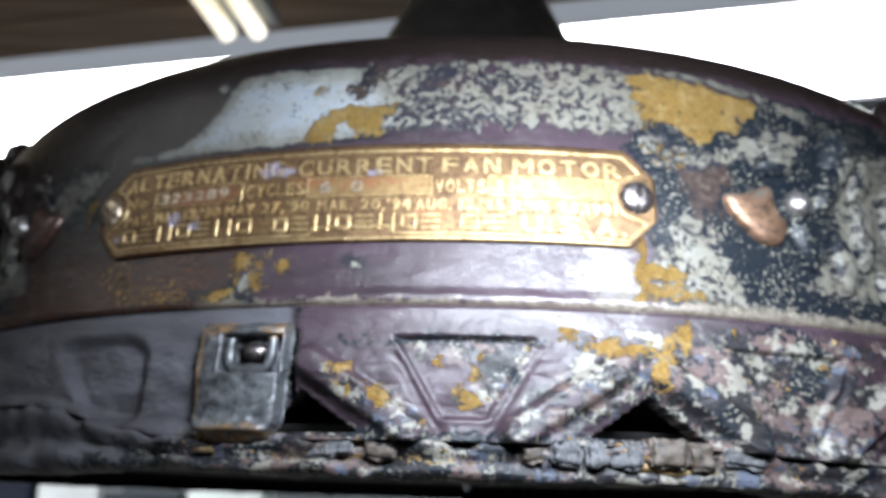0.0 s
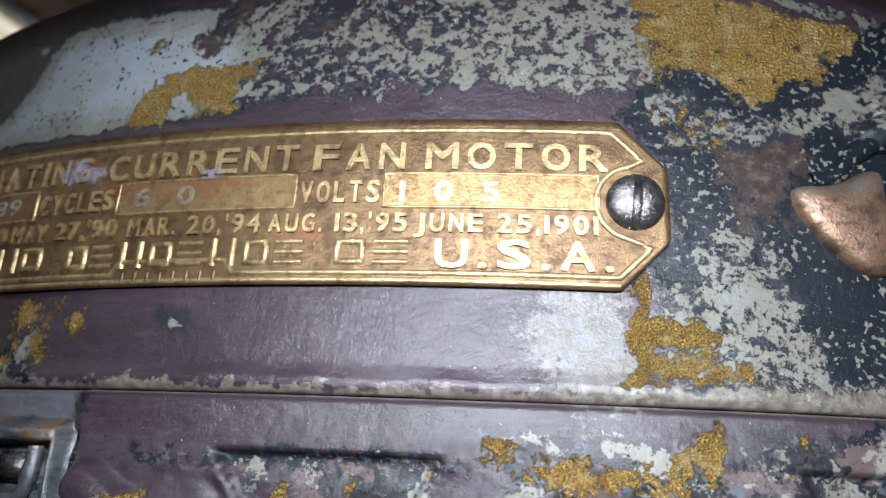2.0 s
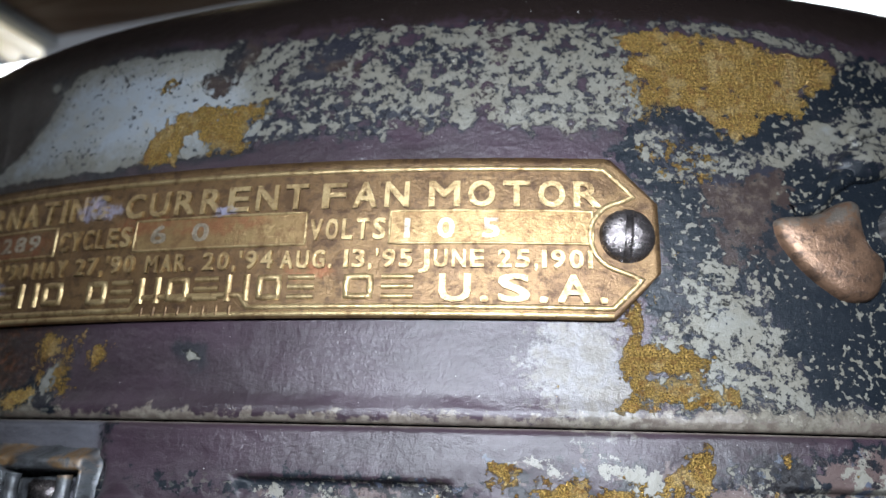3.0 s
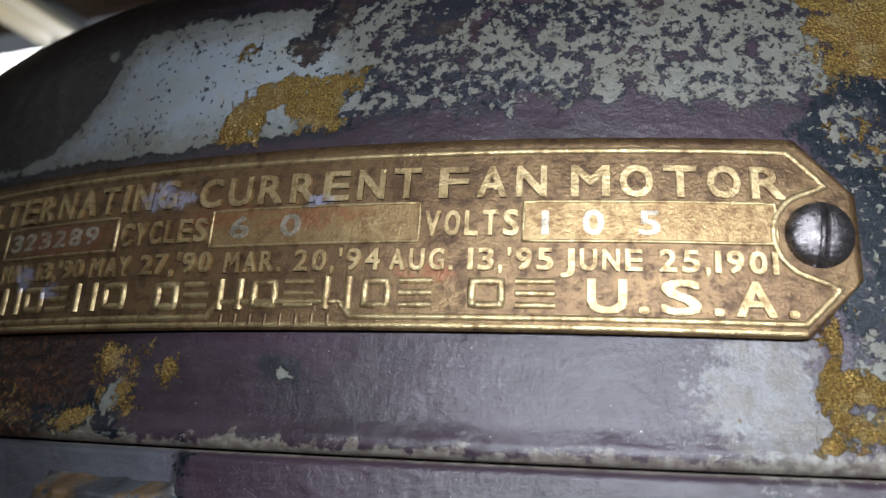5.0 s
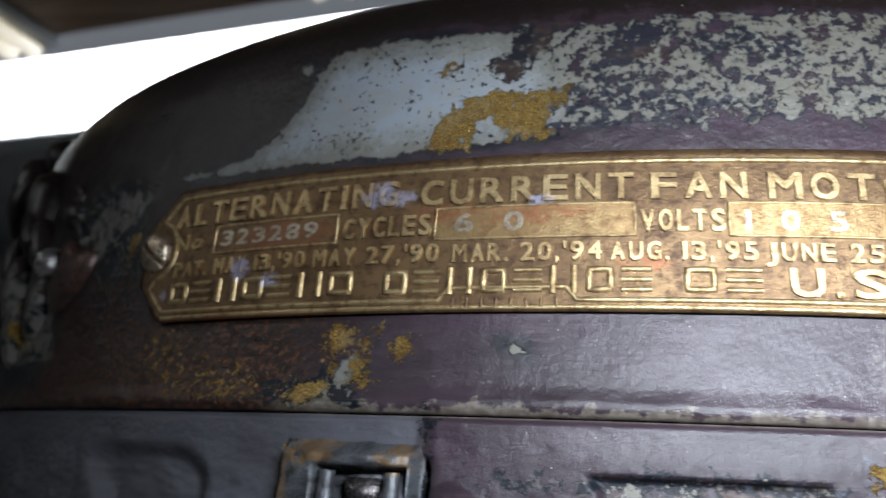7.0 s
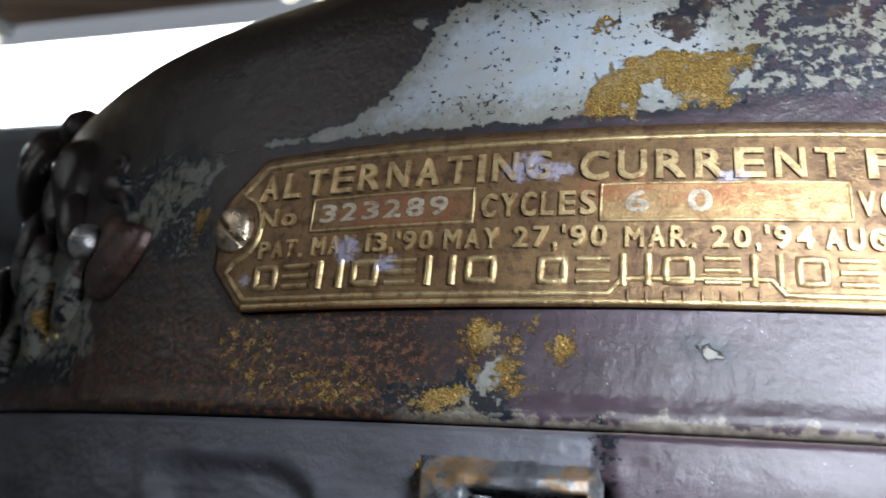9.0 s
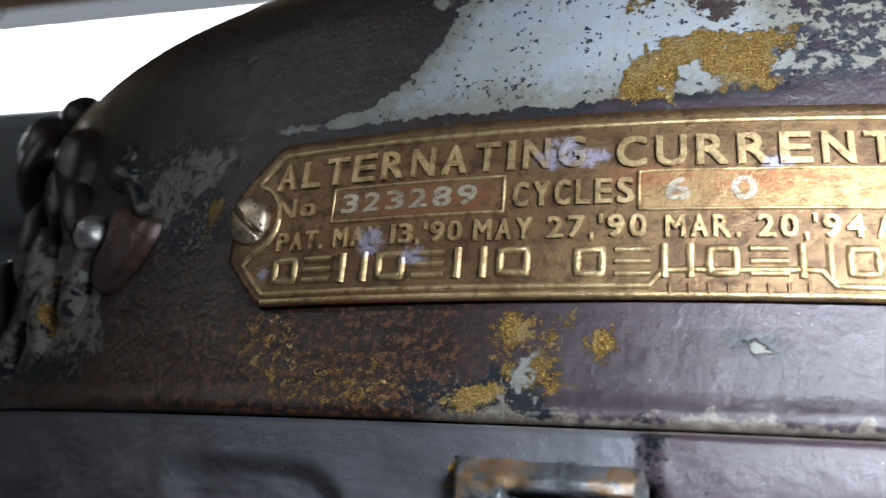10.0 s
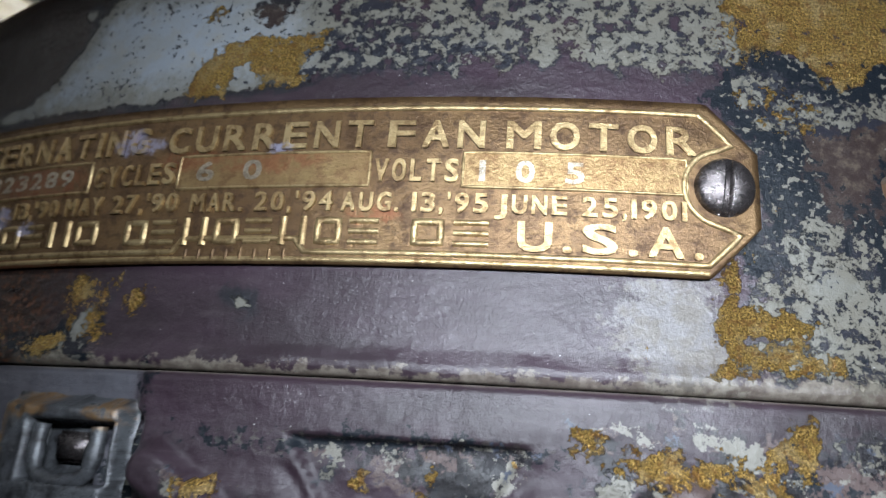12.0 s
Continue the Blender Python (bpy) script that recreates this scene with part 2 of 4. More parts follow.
    grey = n.math("MULTIPLY", grey, n.math("SUBTRACT", 1.0, n.math("MULTIPLY", patch("brown", ragged), n.ramp(mott_b, 0.60, 0.58))))
    grey_col = n.mix(n.ramp(tone, 0.35, 0.65), (0.185, 0.208, 0.236), (0.165, 0.168, 0.160))
    grey_col = n.mix(n.ramp(n.noise(p, 0.35, 6, 0.7), 0.45, 0.75, 0.0, 0.6), grey_col, (0.20, 0.18, 0.14))
    grey_col = n.mix(n.ramp(n.attribute("grey"), 0.0, 3.0, 0.0, 0.5), grey_col, (0.165, 0.16, 0.15))
    grey_col = n.mix(n.ramp(side, -34, 2, 0.0, 0.9), grey_col, n.mix(n.ramp(n.noise(p, 0.22, 5, 0.6), 0.42, 0.58), (0.106, 0.108, 0.108), (0.078, 0.068, 0.057)))
    # a grimy margin round the clean patch
    grey_col = n.mix(n.ramp(n.math("ADD", n.attribute("grey"), ragged), -5.0, 0.0, 0.0, 0.8), grey_col, (0.092, 0.085, 0.066))
    pits = n.ramp(n.math("ADD", n.noise(p, 1.3, 4, 0.6), n.math("MULTIPLY", big, 0.40)), 0.612, 0.630)
    pits = n.math("MULTIPLY", pits, n.ramp(n.attribute("grey"), -0.2, -1.0))
    flecks = n.math("MULTIPLY", n.ramp(n.noise(n.vec("ADD", p, (11, 71, 0)), 0.75, 6, 0.62), 0.490, 0.508), n.ramp(n.math("ADD", n.attribute("fleck"), n.math("MULTIPLY", big, 8.0)), 0.6, -0.6))
    grey_col = n.mix(n.math("MAXIMUM", pits, flecks), grey_col, (0.008, 0.009, 0.014))
    rim = n.math("MULTIPLY", n.ramp(n.math("ADD", n.attribute("grey"), n.math("MULTIPLY", ragged, 0.5)), 1.5, 0.7), n.ramp(n.noise(p, 0.20, 3), 0.44, 0.54))
    col = n.mix(rim, col, (0.010, 0.010, 0.013))
    col = n.mix(grey, col, grey_col)
    # flaking coats of the lower casting, one showing through another
    low = n.math("MAXIMUM", patch("low", ragged), n.math("MULTIPLY", n.ramp(n.math("ADD", up, drift), -22.0, -24.0), n.ramp(side, -60, -40)))
    for shift, scale, level, shade in ((3, 0.13, 0.515, (0.010, 0.009, 0.010)), (17, 0.13, 0.53, (0.062, 0.043, 0.040)), (29, 0.17, 0.55, (0.125, 0.117, 0.100)), (43, 0.14, 0.58, (0.040, 0.045, 0.062)), (61, 0.20, 0.565, (0.010, 0.009, 0.011))):
        flake = n.noise(n.vec("ADD", p, (shift, shift * 1.7, 0)), scale, 10, 0.70)
        col = n.mix(n.math("MULTIPLY", low, n.ramp(flake, level - 0.010, level + 0.010)), col, shade)
    # a soft rubbed place where the top coat has gone thin
    thin = n.math("ADD", n.blobs(p, [(6.9, 6.8, 6.0, 6.0, 0), (7.6, 3.0, 5.6, 3.6, 0)]), n.math("MULTIPLY", n.math("SUBTRACT", mott_b, 0.5), 3.2))
    col = n.mix(n.ramp(thin, 1.15, 0.75, 0.0, 0.9), col, n.mix(n.ramp(mott, 0.42, 0.58), (0.100, 0.093, 0.092), (0.078, 0.067, 0.056)))
    gold = n.math("MAXIMUM", patch("gold", n.math("MULTIPLY", ragged, 0.65)), speckle("speckle", mott_b, 0.545)[0])
    glint = n.math("MULTIPLY", low, n.ramp(n.noise(n.vec("ADD", p, (71, 5, 0)), 0.24, 9, 0.66), 0.625, 0.640))
    gold = n.math("MAXIMUM", n.math("MULTIPLY", gold, n.ramp(mott, 0.63, 0.61)), glint)
    gold_col = n.mix(n.ramp(grain, 0.34, 0.68), (0.060, 0.032, 0.010), (0.56, 0.36, 0.105))
    gold_col = n.mix(n.ramp(n.noise(p, 0.3, 4), 0.48, 0.66, 0.0, 0.5), gold_col, (0.42, 0.32, 0.17))
    gold_col = n.mix(n.ramp(spots, 0.52, 0.62, 0.0, 0.75), gold_col, (0.22, 0.11, 0.035))
    col = n.mix(gold, col, gold_col)
    # old filler standing along the joint
    ridge = n.math("MULTIPLY", n.ramp(n.math("ADD", up, n.math("MULTIPLY", n.math("SUBTRACT", mott, 0.5), 9.0)), n.ramp(side, 15, 40, 1.3, 2.6), n.ramp(side, 15, 40, 0.8, 2.1)), n.ramp(up, -0.4, -0.1))
    ridge = n.math("MULTIPLY", ridge, n.ramp(side, -58, -50))
    col = n.mix(n.math("MULTIPLY", ridge, 0.5), col, n.mix(n.ramp(mott_b, 0.4, 0.6), (0.21, 0.185, 0.145), (0.11, 0.09, 0.068)))
    speck = n.ramp(n.noise(p, 1.9, 2, 0.5), 0.74, 0.77)
    col = n.mix(n.math("MULTIPLY", speck, 0.7), col, (0.35, 0.34, 0.33))
    rough = n.mixf(gold, n.mixf(grey, n.ramp(tone, 0.3, 0.7, 0.27, 0.38), 0.48), 0.31)
    rough = n.mixf(n.ramp(up, -3.0, -5.0), rough, n.ramp(mott, 0.35, 0.65, 0.36, 0.56))
    glitter = n.noise(p, 2.6, 3, 0.6)
    h = n.math("ADD", n.math("ADD", n.math("MULTIPLY", grain, 0.24), n.math("MULTIPLY", n.noise(p, 1.1, 3, 0.55), 0.36)), n.math("MULTIPLY", n.math("MAXIMUM", grey, gold), -0.75))
    h = n.math("ADD", h, n.math("MULTIPLY", n.math("MULTIPLY", gold, glitter), 3.0))
    h = n.math("ADD", h, n.math("MULTIPLY", big, 1.2))
    n.bump(h, 0.00030, 0.9)
    return n.set(Base_Color=col, Roughness=rough, Metallic=n.math("MULTIPLY", gold, 0.8), Specular_IOR_Level=n.mixf(n.math("MULTIPLY", dark, n.math("SUBTRACT", 1.0, n.math("MAXIMUM", grey, gold))), n.mixf(shaded_coat, n.ramp(up, -3.0, -5.0, 0.40, 0.36), 0.32), 0.2))


# each layer: its ellipses (degrees round the axis, mm over the seam, half width, half height, tilt) and its outlines
WEAR = {"grey": (GREY, GREY_OUTLINES), "mottle": (LOW_GREY, MOTTLE_OUTLINES), "black": (LOW_BLACK, BLACK_OUTLINES), "fleck": ((), FLECK_OUTLINES), "brown": ((), BROWN_OUTLINES),
        "gold": (GOLD + LOW_GOLD, GOLD_OUTLINES), "speckle": (GOLD_SPECKLE, ()), "low": ((), LOW_OUTLINES)}


def outline_distance(s, v, outline):
    """Signed distance, mm, of places (s, v) to a closed outline, negative inside."""
    least, inside = np.full(len(s), 1e9), np.zeros(len(s), bool)
    for (ax, ay), (bx, by) in zip(outline, outline[1:] + outline[:1]):
        ax, bx = ax * MM, bx * MM
        ex, ey = bx - ax, by - ay
        k = np.clip(((s - ax) * ex + (v - ay) * ey) / (ex * ex + ey * ey), 0, 1)
        least = np.minimum(least, np.hypot(s - ax - k * ex, v - ay - k * ey))
        if ey:
            inside ^= ((ay > v) != (by > v)) & (s < ax + (v - ay) * ex / ey)
    return np.where(inside, -least, least)


def add_wear(mesh):
    """Stores at each vertex the distance, mm, to the worn places of each layer (negative inside)."""
    count = len(mesh.vertices)
    co = np.empty(count * 3)
    mesh.vertices.foreach_get("co", co)
    co = co.reshape(-1, 3)
    s, v = np.degrees(np.arctan2(co[:, 0], -co[:, 1])) * MM, co[:, 2] * 1000
    for name, (ellipses, outlines) in WEAR.items():
        least = np.full(count, 30.0)
        for phi, z, rx, rz, tilt in ellipses:
            c, k = math.cos(radians(tilt)), math.sin(radians(tilt))
            dx, dz = s - phi * MM, v - z
            x, y = (dx * c + dz * k) / rx, (dz * c - dx * k) / rz
            least = np.minimum(least, (np.sqrt(x * x + y * y) - 1) * min(rx, rz))
        for outline in outlines:
            least = np.minimum(least, outline_distance(s, v, outline))
        mesh.attributes.new(name, "FLOAT", "POINT").data.foreach_set("value", least)


def metal_material(name, a, b, dark, rough=0.4, metallic=0.85, stains=()):
    """Brass, copper or steel with tarnish and scratches; the pattern is in millimetres on the unrolled surface."""
    n = Nodes(name)
    p = n.uv()
    wide, fine = n.noise(p, 0.10, 4, 0.6), n.noise(p, 0.7, 8, 0.72)
    col = n.mix(n.ramp(wide, 0.35, 0.65), a, b)
    col = n.mix(n.ramp(fine, 0.47, 0.64, 0.0, 0.85), col, dark)
    col = n.mix(n.ramp(n.noise(n.vec("ADD", p, (13, 7, 3)), 0.30, 6, 0.68), 0.50, 0.64, 0.0, 0.55), col, dark)
    for colour, items in stains:
        d = n.blobs(n.vec("ADD", p, n.vec("SCALE", n.vec("SUBTRACT", n.noise(p, 0.8, 5, 0.6, True), (0.5, 0.5, 0.5)), 3.0)), items)
        col = n.mix(n.math("MULTIPLY", n.ramp(d, 1.3, 0.7, 0.0, 0.6), n.ramp(fine, 0.40, 0.52)), col, colour)
    n.bump(n.math("ADD", n.noise(p, 3.0, 5, 0.6), n.math("MULTIPLY", fine, 1.5)), 0.00010, 0.8)
    return n.set(Base_Color=col, Roughness=n.ramp(fine, 0.3, 0.7, rough - 0.08, rough + 0.14), Metallic=metallic)


def plain_material(name, a, b, scale, rough=0.6, metallic=0.0, depth=0.0):
    n = Nodes(name)
    p = n.local()
    v = n.noise(p, scale, 6, 0.6)
    if depth:
        n.bump(v, depth)
    return n.set(Base_Color=n.mix(n.ramp(v, 0.35, 0.65), a, b), Roughness=n.ramp(v, 0.3, 0.7, rough - 0.08, rough + 0.08), Metallic=metallic)


def glow_material(name, colour, strength, body=(0.8, 0.8, 0.8)):
    n = Nodes(name)
    return n.set(Base_Color=body, Emission_Color=colour, Emission_Strength=strength)


def wood_material(name, a, b):
    n = Nodes(name)
    p = n.local()
    v = n.noise(n.vec("MULTIPLY", p, (1.0, 14.0, 14.0)), 1.6, 6, 0.6)
    n.bump(v, 0.002)
    return n.set(Base_Color=n.mix(n.ramp(v, 0.35, 0.65), a, b), Roughness=0.55)


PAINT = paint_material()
LILAC = ((0.36, 0.36, 0.48), [(-15.2, 26.9, 2.2, 1.5, 20), (-14.0, 26.2, 1.6, 1.0, 0), (-22.2, 18.5, 1.4, 1.5, 0), (-20.4, 16.6, 1.4, 1.0, 0), (-27.0, 15.6, 0.8, 0.8, 0), (-8.0, 25.3, 1.4, 0.6, 0)])
RED = ((0.21, 0.075, 0.034), [(-12, 24.0, 5, 1.2, 0), (-8.5, 23.6, 7, 1.2, 0), (-22, 12.2, 14, 0.9, 0), (-20, 22.5, 8, 2.0, 0), (-4.0, 17.4, 3, 0.8, 0)])
BRASS_DARK = metal_material("tarnished_brass", (0.150, 0.091, 0.042), (0.106, 0.061, 0.029), (0.042, 0.021, 0.011), 0.40, 0.70, [RED, LILAC])
BRASS = metal_material("rubbed_brass", (0.42, 0.315, 0.165), (0.33, 0.235, 0.115), (0.14, 0.082, 0.036), 0.36, 0.8, [LILAC])
STEEL = metal_material("old_steel", (0.46, 0.44, 0.43), (0.26, 0.24, 0.24), (0.08, 0.07, 0.07), 0.30, 0.85)
HORN_GREY = ((0.15, 0.145, 0.13), [(17.2, 27.5, 7, 3.4, 0), (15.4, 25.2, 2.2, 1.6, 0)])
COPPER = metal_material("bare_copper", (0.22, 0.130, 0.082), (0.145, 0.082, 0.052), (0.045, 0.029, 0.022), 0.38, 0.65, [HORN_GREY])
DARK_COPPER = metal_material("dark_red_copper", (0.085, 0.042, 0.032), (0.050, 0.028, 0.024), (0.015, 0.012, 0.012), 0.30, 0.35)
# near-black: the shade inside the casing is put into the iron's colour
IRON = plain_material("near_black_iron", (0.006, 0.006, 0.007), (0.012, 0.011, 0.011), 60, 0.8, 0.0)
CEILING_WOOD = wood_material("brown_boards", (0.34, 0.24, 0.17), (0.20, 0.13, 0.09))
CEILING_GREY = plain_material("grey_ceiling_paint", (0.22, 0.24, 0.26), (0.17, 0.185, 0.20), 3, 0.7)
WALL = plain_material("grey_wall_paint", (0.20, 0.22, 0.24), (0.15, 0.165, 0.18), 2, 0.75)
FLOOR = plain_material("worn_concrete", (0.20, 0.19, 0.18), (0.13, 0.125, 0.12), 4, 0.7)
PANEL_FRAME = plain_material("grey_lamp_frame", (0.36, 0.39, 0.42), (0.30, 0.33, 0.36), 5, 0.5)
PANEL_GLOW = glow_material("white_diffuser", (0.95, 0.98, 1.0, 1), 6.0)
# grey frame edge, given emission of its own to look lit
EDGE_GLOW = glow_material("glowing_frame_edge", (0.80, 0.87, 1.0, 1), 0.13, (0.25, 0.27, 0.29))
TUBE_GLOW = glow_material("warm_tube", (1.0, 0.84, 0.52, 1), 0.36)


# ---- mesh helpers ----
def part(name, bm, material, parent=None, label="", smooth=True):
    mesh = bpy.data.meshes.new(name)
    bm.to_mesh(mesh)
    bm.free()
    mesh.materials.append(material)
    if material is PAINT:
        add_wear(mesh)
    for poly in mesh.polygons:
        poly.use_smooth = smooth
    ob = new(name, mesh)
    if parent is not None:
        ob.parent = parent
    if label:
        ob["label"] = label
    return ob


def empty(name, place, label, category, group="", kind=""):
    ob = new(name)
    ob.location = place
    return tagged(ob, label, category, group, kind)


BAND = [(-0.034, 0.1650), (-0.030, 0.1672), (-0.012, 0.1675), (0.0, 0.1658), (0.012, 0.1641), (0.024, 0.1630), (0.036, 0.1612), (0.046, 0.1598),
        (0.0508, 0.1586), (0.056, 0.1560), (0.0606, 0.1515), (0.0656, 0.1432), (0.0704, 0.1315), (0.0752, 0.1145), (0.080, 0.0934), (0.085, 0.066), (0.089, 0.036), (0.0915, 0.0)]


def radius(z):
    """The casting's radius at a height over the seam, smoothed."""
    zs, rs = [a for a, _ in BAND], [b for _, b in BAND]
    return float(sum(np.interp(z + d, zs, rs) for d in (-0.003, -0.0015, 0, 0.0015, 0.003)) / 5) if z < 0.083 else float(np.interp(z, zs, rs))


def on_band(s, v, lift=0.0):
    """A place on the casting from mm of arc (0 straight ahead of the first camera) and mm over the seam."""
    a, r = radians(s / MM), radius(v / 1000) + lift
    return Vector((r * math.sin(a), -r * math.cos(a), v / 1000))


def add_uv(bm):
    """Unrolled millimetres as UV: round the axis and up."""
    layer = bm.loops.layers.uv.get("UVMap") or bm.loops.layers.uv.new("UVMap")
    for f in bm.faces:
        mid = f.calc_center_median()
        turn = math.degrees(math.atan2(mid.x, -mid.y))
        for loop in f.loops:
            a = math.degrees(math.atan2(loop.vert.co.x, -loop.vert.co.y))
            if a - turn > 180:
                a -= 360
            elif turn - a > 180:
                a += 360
            loop[layer].uv = (a * MM, loop.vert.co.z * 1000)
    return bm


def grid(us, vs, place, closed=False):
    """A sheet of quads: place(u, v) for each u and v."""
    bm = bmesh.new()
    rows = [[bm.verts.new(place(u, v)) for u in us] for v in vs]
    count = len(us) if closed else len(us) - 1
    for a, b in zip(rows, rows[1:]):
        for i in range(count):
            j = (i + 1) % len(us)
            bm.faces.new((a[i], a[j], b[j], b[i]))
    return bm


def revolve(profile, steps):
    us = [360 * i / steps for i in range(steps)] if isinstance(steps, int) else steps
    bm = grid(us, profile, lambda u, v: Vector((v[1] * math.sin(radians(u)), -v[1] * math.cos(radians(u)), v[0])), True)
    return bm


def box(sx, sy, sz, bevel=0.0, m=None):
    bm = bmesh.new()
    bmesh.ops.create_cube(bm, size=1, matrix=(m or Matrix()) @ Matrix.Diagonal((sx, sy, sz, 1)))
    if bevel:
        bmesh.ops.bevel(bm, geom=bm.edges[:], offset=bevel, segments=2, affect="EDGES")
    return bm


def merge(*meshes):
    out = bmesh.new()
    for bm in meshes:
        tmp = bpy.data.meshes.new("tmp")
        bm.to_mesh(tmp)
        bm.free()
        out.from_mesh(tmp)
        bpy.data.meshes.remove(tmp)
    return out


# ---- the room ----
def wall(name, m, sx, sy, sz, material):
    return tagged(part(name, box(sx, sy, sz, 0, m), material, None, "", False), "plain grey painted room wall", "wall", "", "structure")


wall("wall_north", pose(0, 4.1, 1.35), 8.2, 0.2, 2.7, WALL)
wall("wall_south", pose(0, -4.1, 1.35), 8.2, 0.2, 2.7, WALL)
wall("wall_east", pose(4.1, 0, 1.35), 0.2, 8.0, 2.7, WALL)
wall("wall_west", pose(-4.1, 0, 1.35), 0.2, 8.0, 2.7, WALL)
tagged(part("floor", box(8.4, 8.4, 0.1, 0, pose(0, 0, -0.05)), FLOOR, None, "", False), "worn grey concrete floor of the room", "floor", "", "structure")
tagged(part("ceiling", box(8.4, 8.4, 0.1, 0, pose(0, 0, PANEL_Z + 0.06)), CEILING_GREY, None, "", False), "grey painted ceiling", "ceiling", "", "structure")


def ceiling_board(y):
    m = Matrix.Rotation(radians(-13.05), 4, "Z") @ pose(0, y, PANEL_Z + 0.0)
    ob = part("ceiling_board", box(5.6, 0.155, 0.02, 0.004, m), CEILING_WOOD, None, "", False)
    return tagged(ob, "brown stained wooden ceiling board", "board", "boards of the ceiling", "structure")


for k in range(8):
    ceiling_board(0.125 + 0.158 * k)


def light_panel(m, length, width):
    panel = empty("ceiling_and_fill_light", m.translation, "white light panel in a grey frame, for the ceiling lamp and the added fill", "ceiling light", "ceiling panels")
    panel.matrix_world = m
    part("diffuser", box(length, width, 0.012, 0, pose(0, 0, 0.012)), PANEL_GLOW, panel, "glowing white diffuser", False)
    for side in (-1, 1):
        part("frame_edge", box(length + 0.12, 0.12, 0.03, 0.006, pose(0, side * (width / 2 + 0.06), 0.015)), EDGE_GLOW if side < 0 else PANEL_FRAME, panel, "grey frame edge, given a glow on the near side", False)
        part("frame", box(0.06, width, 0.05, 0.006, pose(side * (length / 2 + 0.03), 0, 0.01)), PANEL_FRAME, panel, "", False)
    return panel


light_panel(pose(-0.35, 1.787, PANEL_Z + 0.0, 0, 0, -13.05), 3.6, 0.47)
# unseen fill panel, added to brighten the motor's left side
light_panel(pose(-1.6, -0.85, PANEL_Z + 0.0, 0, 0, -13.05), 0.7, 0.47)


def tube_lamp(m):
    lamp = empty("tube_lamp", m.translation, "warm glowing twin tube lamp on the wooden ceiling", "ceiling light", "tube lamps")
    lamp.matrix_world = m
    part("tray", box(0.16, 0.72, 0.03, 0.004, pose(0, 0, 0.02)), PANEL_FRAME, lamp, "", False)
    for dx in (-0.035, 0.035):
        bm = bmesh.new()
        bmesh.ops.create_cone(bm, cap_ends=True, segments=16, radius1=0.019, radius2=0.019, depth=0.68, matrix=pose(dx, 0, -0.015, 90))
        part("tube", bm, TUBE_GLOW, lamp, "warm white glowing tube")
    return lamp


tube_lamp(pose(-0.525, 1.05, PANEL_Z - 0.03, 0, 0, -8))
tube_lamp(pose(-1.39, 1.30, PANEL_Z - 0.04, 0, 0, -8))

# ---- things on the far shelf ----
SHELF_WOOD = wood_material("dark_shelf_wood", (0.06, 0.05, 0.045), (0.03, 0.026, 0.024))


def storage_rack():
    rack = empty("storage_rack", (0, 3.55, 0), "dark wooden storage rack along the wall", "rack")
    for z in (0.35, 0.75, 1.16):
        part("shelf_board", box(5.6, 0.5, 0.035, 0.004, pose(0, 0, z)), SHELF_WOOD, rack, "", False)
    for x in (-2.7, -0.9, 0.9, 2.7):
        part("upright", box(0.06, 0.5, 1.15, 0.004, pose(x, 0, 0.575)), SHELF_WOOD, rack, "", False)
    return rack


storage_rack()


def carton(x, width, height, depth, colour, label, lid=True):
    mat = plain_material("carton_paint", colour, tuple(c * 0.8 for c in colour), 8, 0.6)
    ob = empty("storage_box", (x, 3.5, 1.1775), label, "box")
    part("body", box(width, depth, height, 0.006, pose(0, 0, height / 2)), mat, ob, "", False)
    if lid:
        part("lid", box(width + 0.012, depth + 0.012, 0.05, 0.006, pose(0, 0, height + 0.026)), mat, ob, "", False)
    return ob


carton(-2.17, 0.26, 0.30, 0.3, (0.60, 0.03, 0.03), "red cardboard storage box on the rack")
carton(-1.84, 0.28, 0.40, 0.3, (0.02, 0.025, 0.05), "dark blue storage box on the rack")
carton(-1.54, 0.24, 0.46, 0.3, (0.78, 0.80, 0.81), "white storage box on the rack")
carton(-1.24, 0.30, 0.36, 0.3, (0.03, 0.04, 0.05), "black storage box on the rack")
carton(-0.90, 0.30, 0.44, 0.3, (0.74, 0.78, 0.77), "pale grey storage box on the rack")
carton(-0.45, 0.22, 0.31, 0.3, (0.05, 0.30, 0.14), "green storage box on the rack")
carton(1.55, 0.50, 0.38, 0.3, (0.74, 0.76, 0.77), "white storage box on the rack")
carton(2.05, 0.34, 0.36, 0.3, (0.62, 0.42, 0.42), "faded pink storage box on the rack")

# ---- the fan motor ----
motor = empty("fan_motor", (0, 0, SEAM), "old ceiling fan motor with worn purple-brown, grey and gilt enamel", "fan motor")
ROD = plain_material("dark_rod_enamel", (0.030, 0.026, 0.024), (0.016, 0.014, 0.013), 90, 0.42, 0.0, 0.0002)


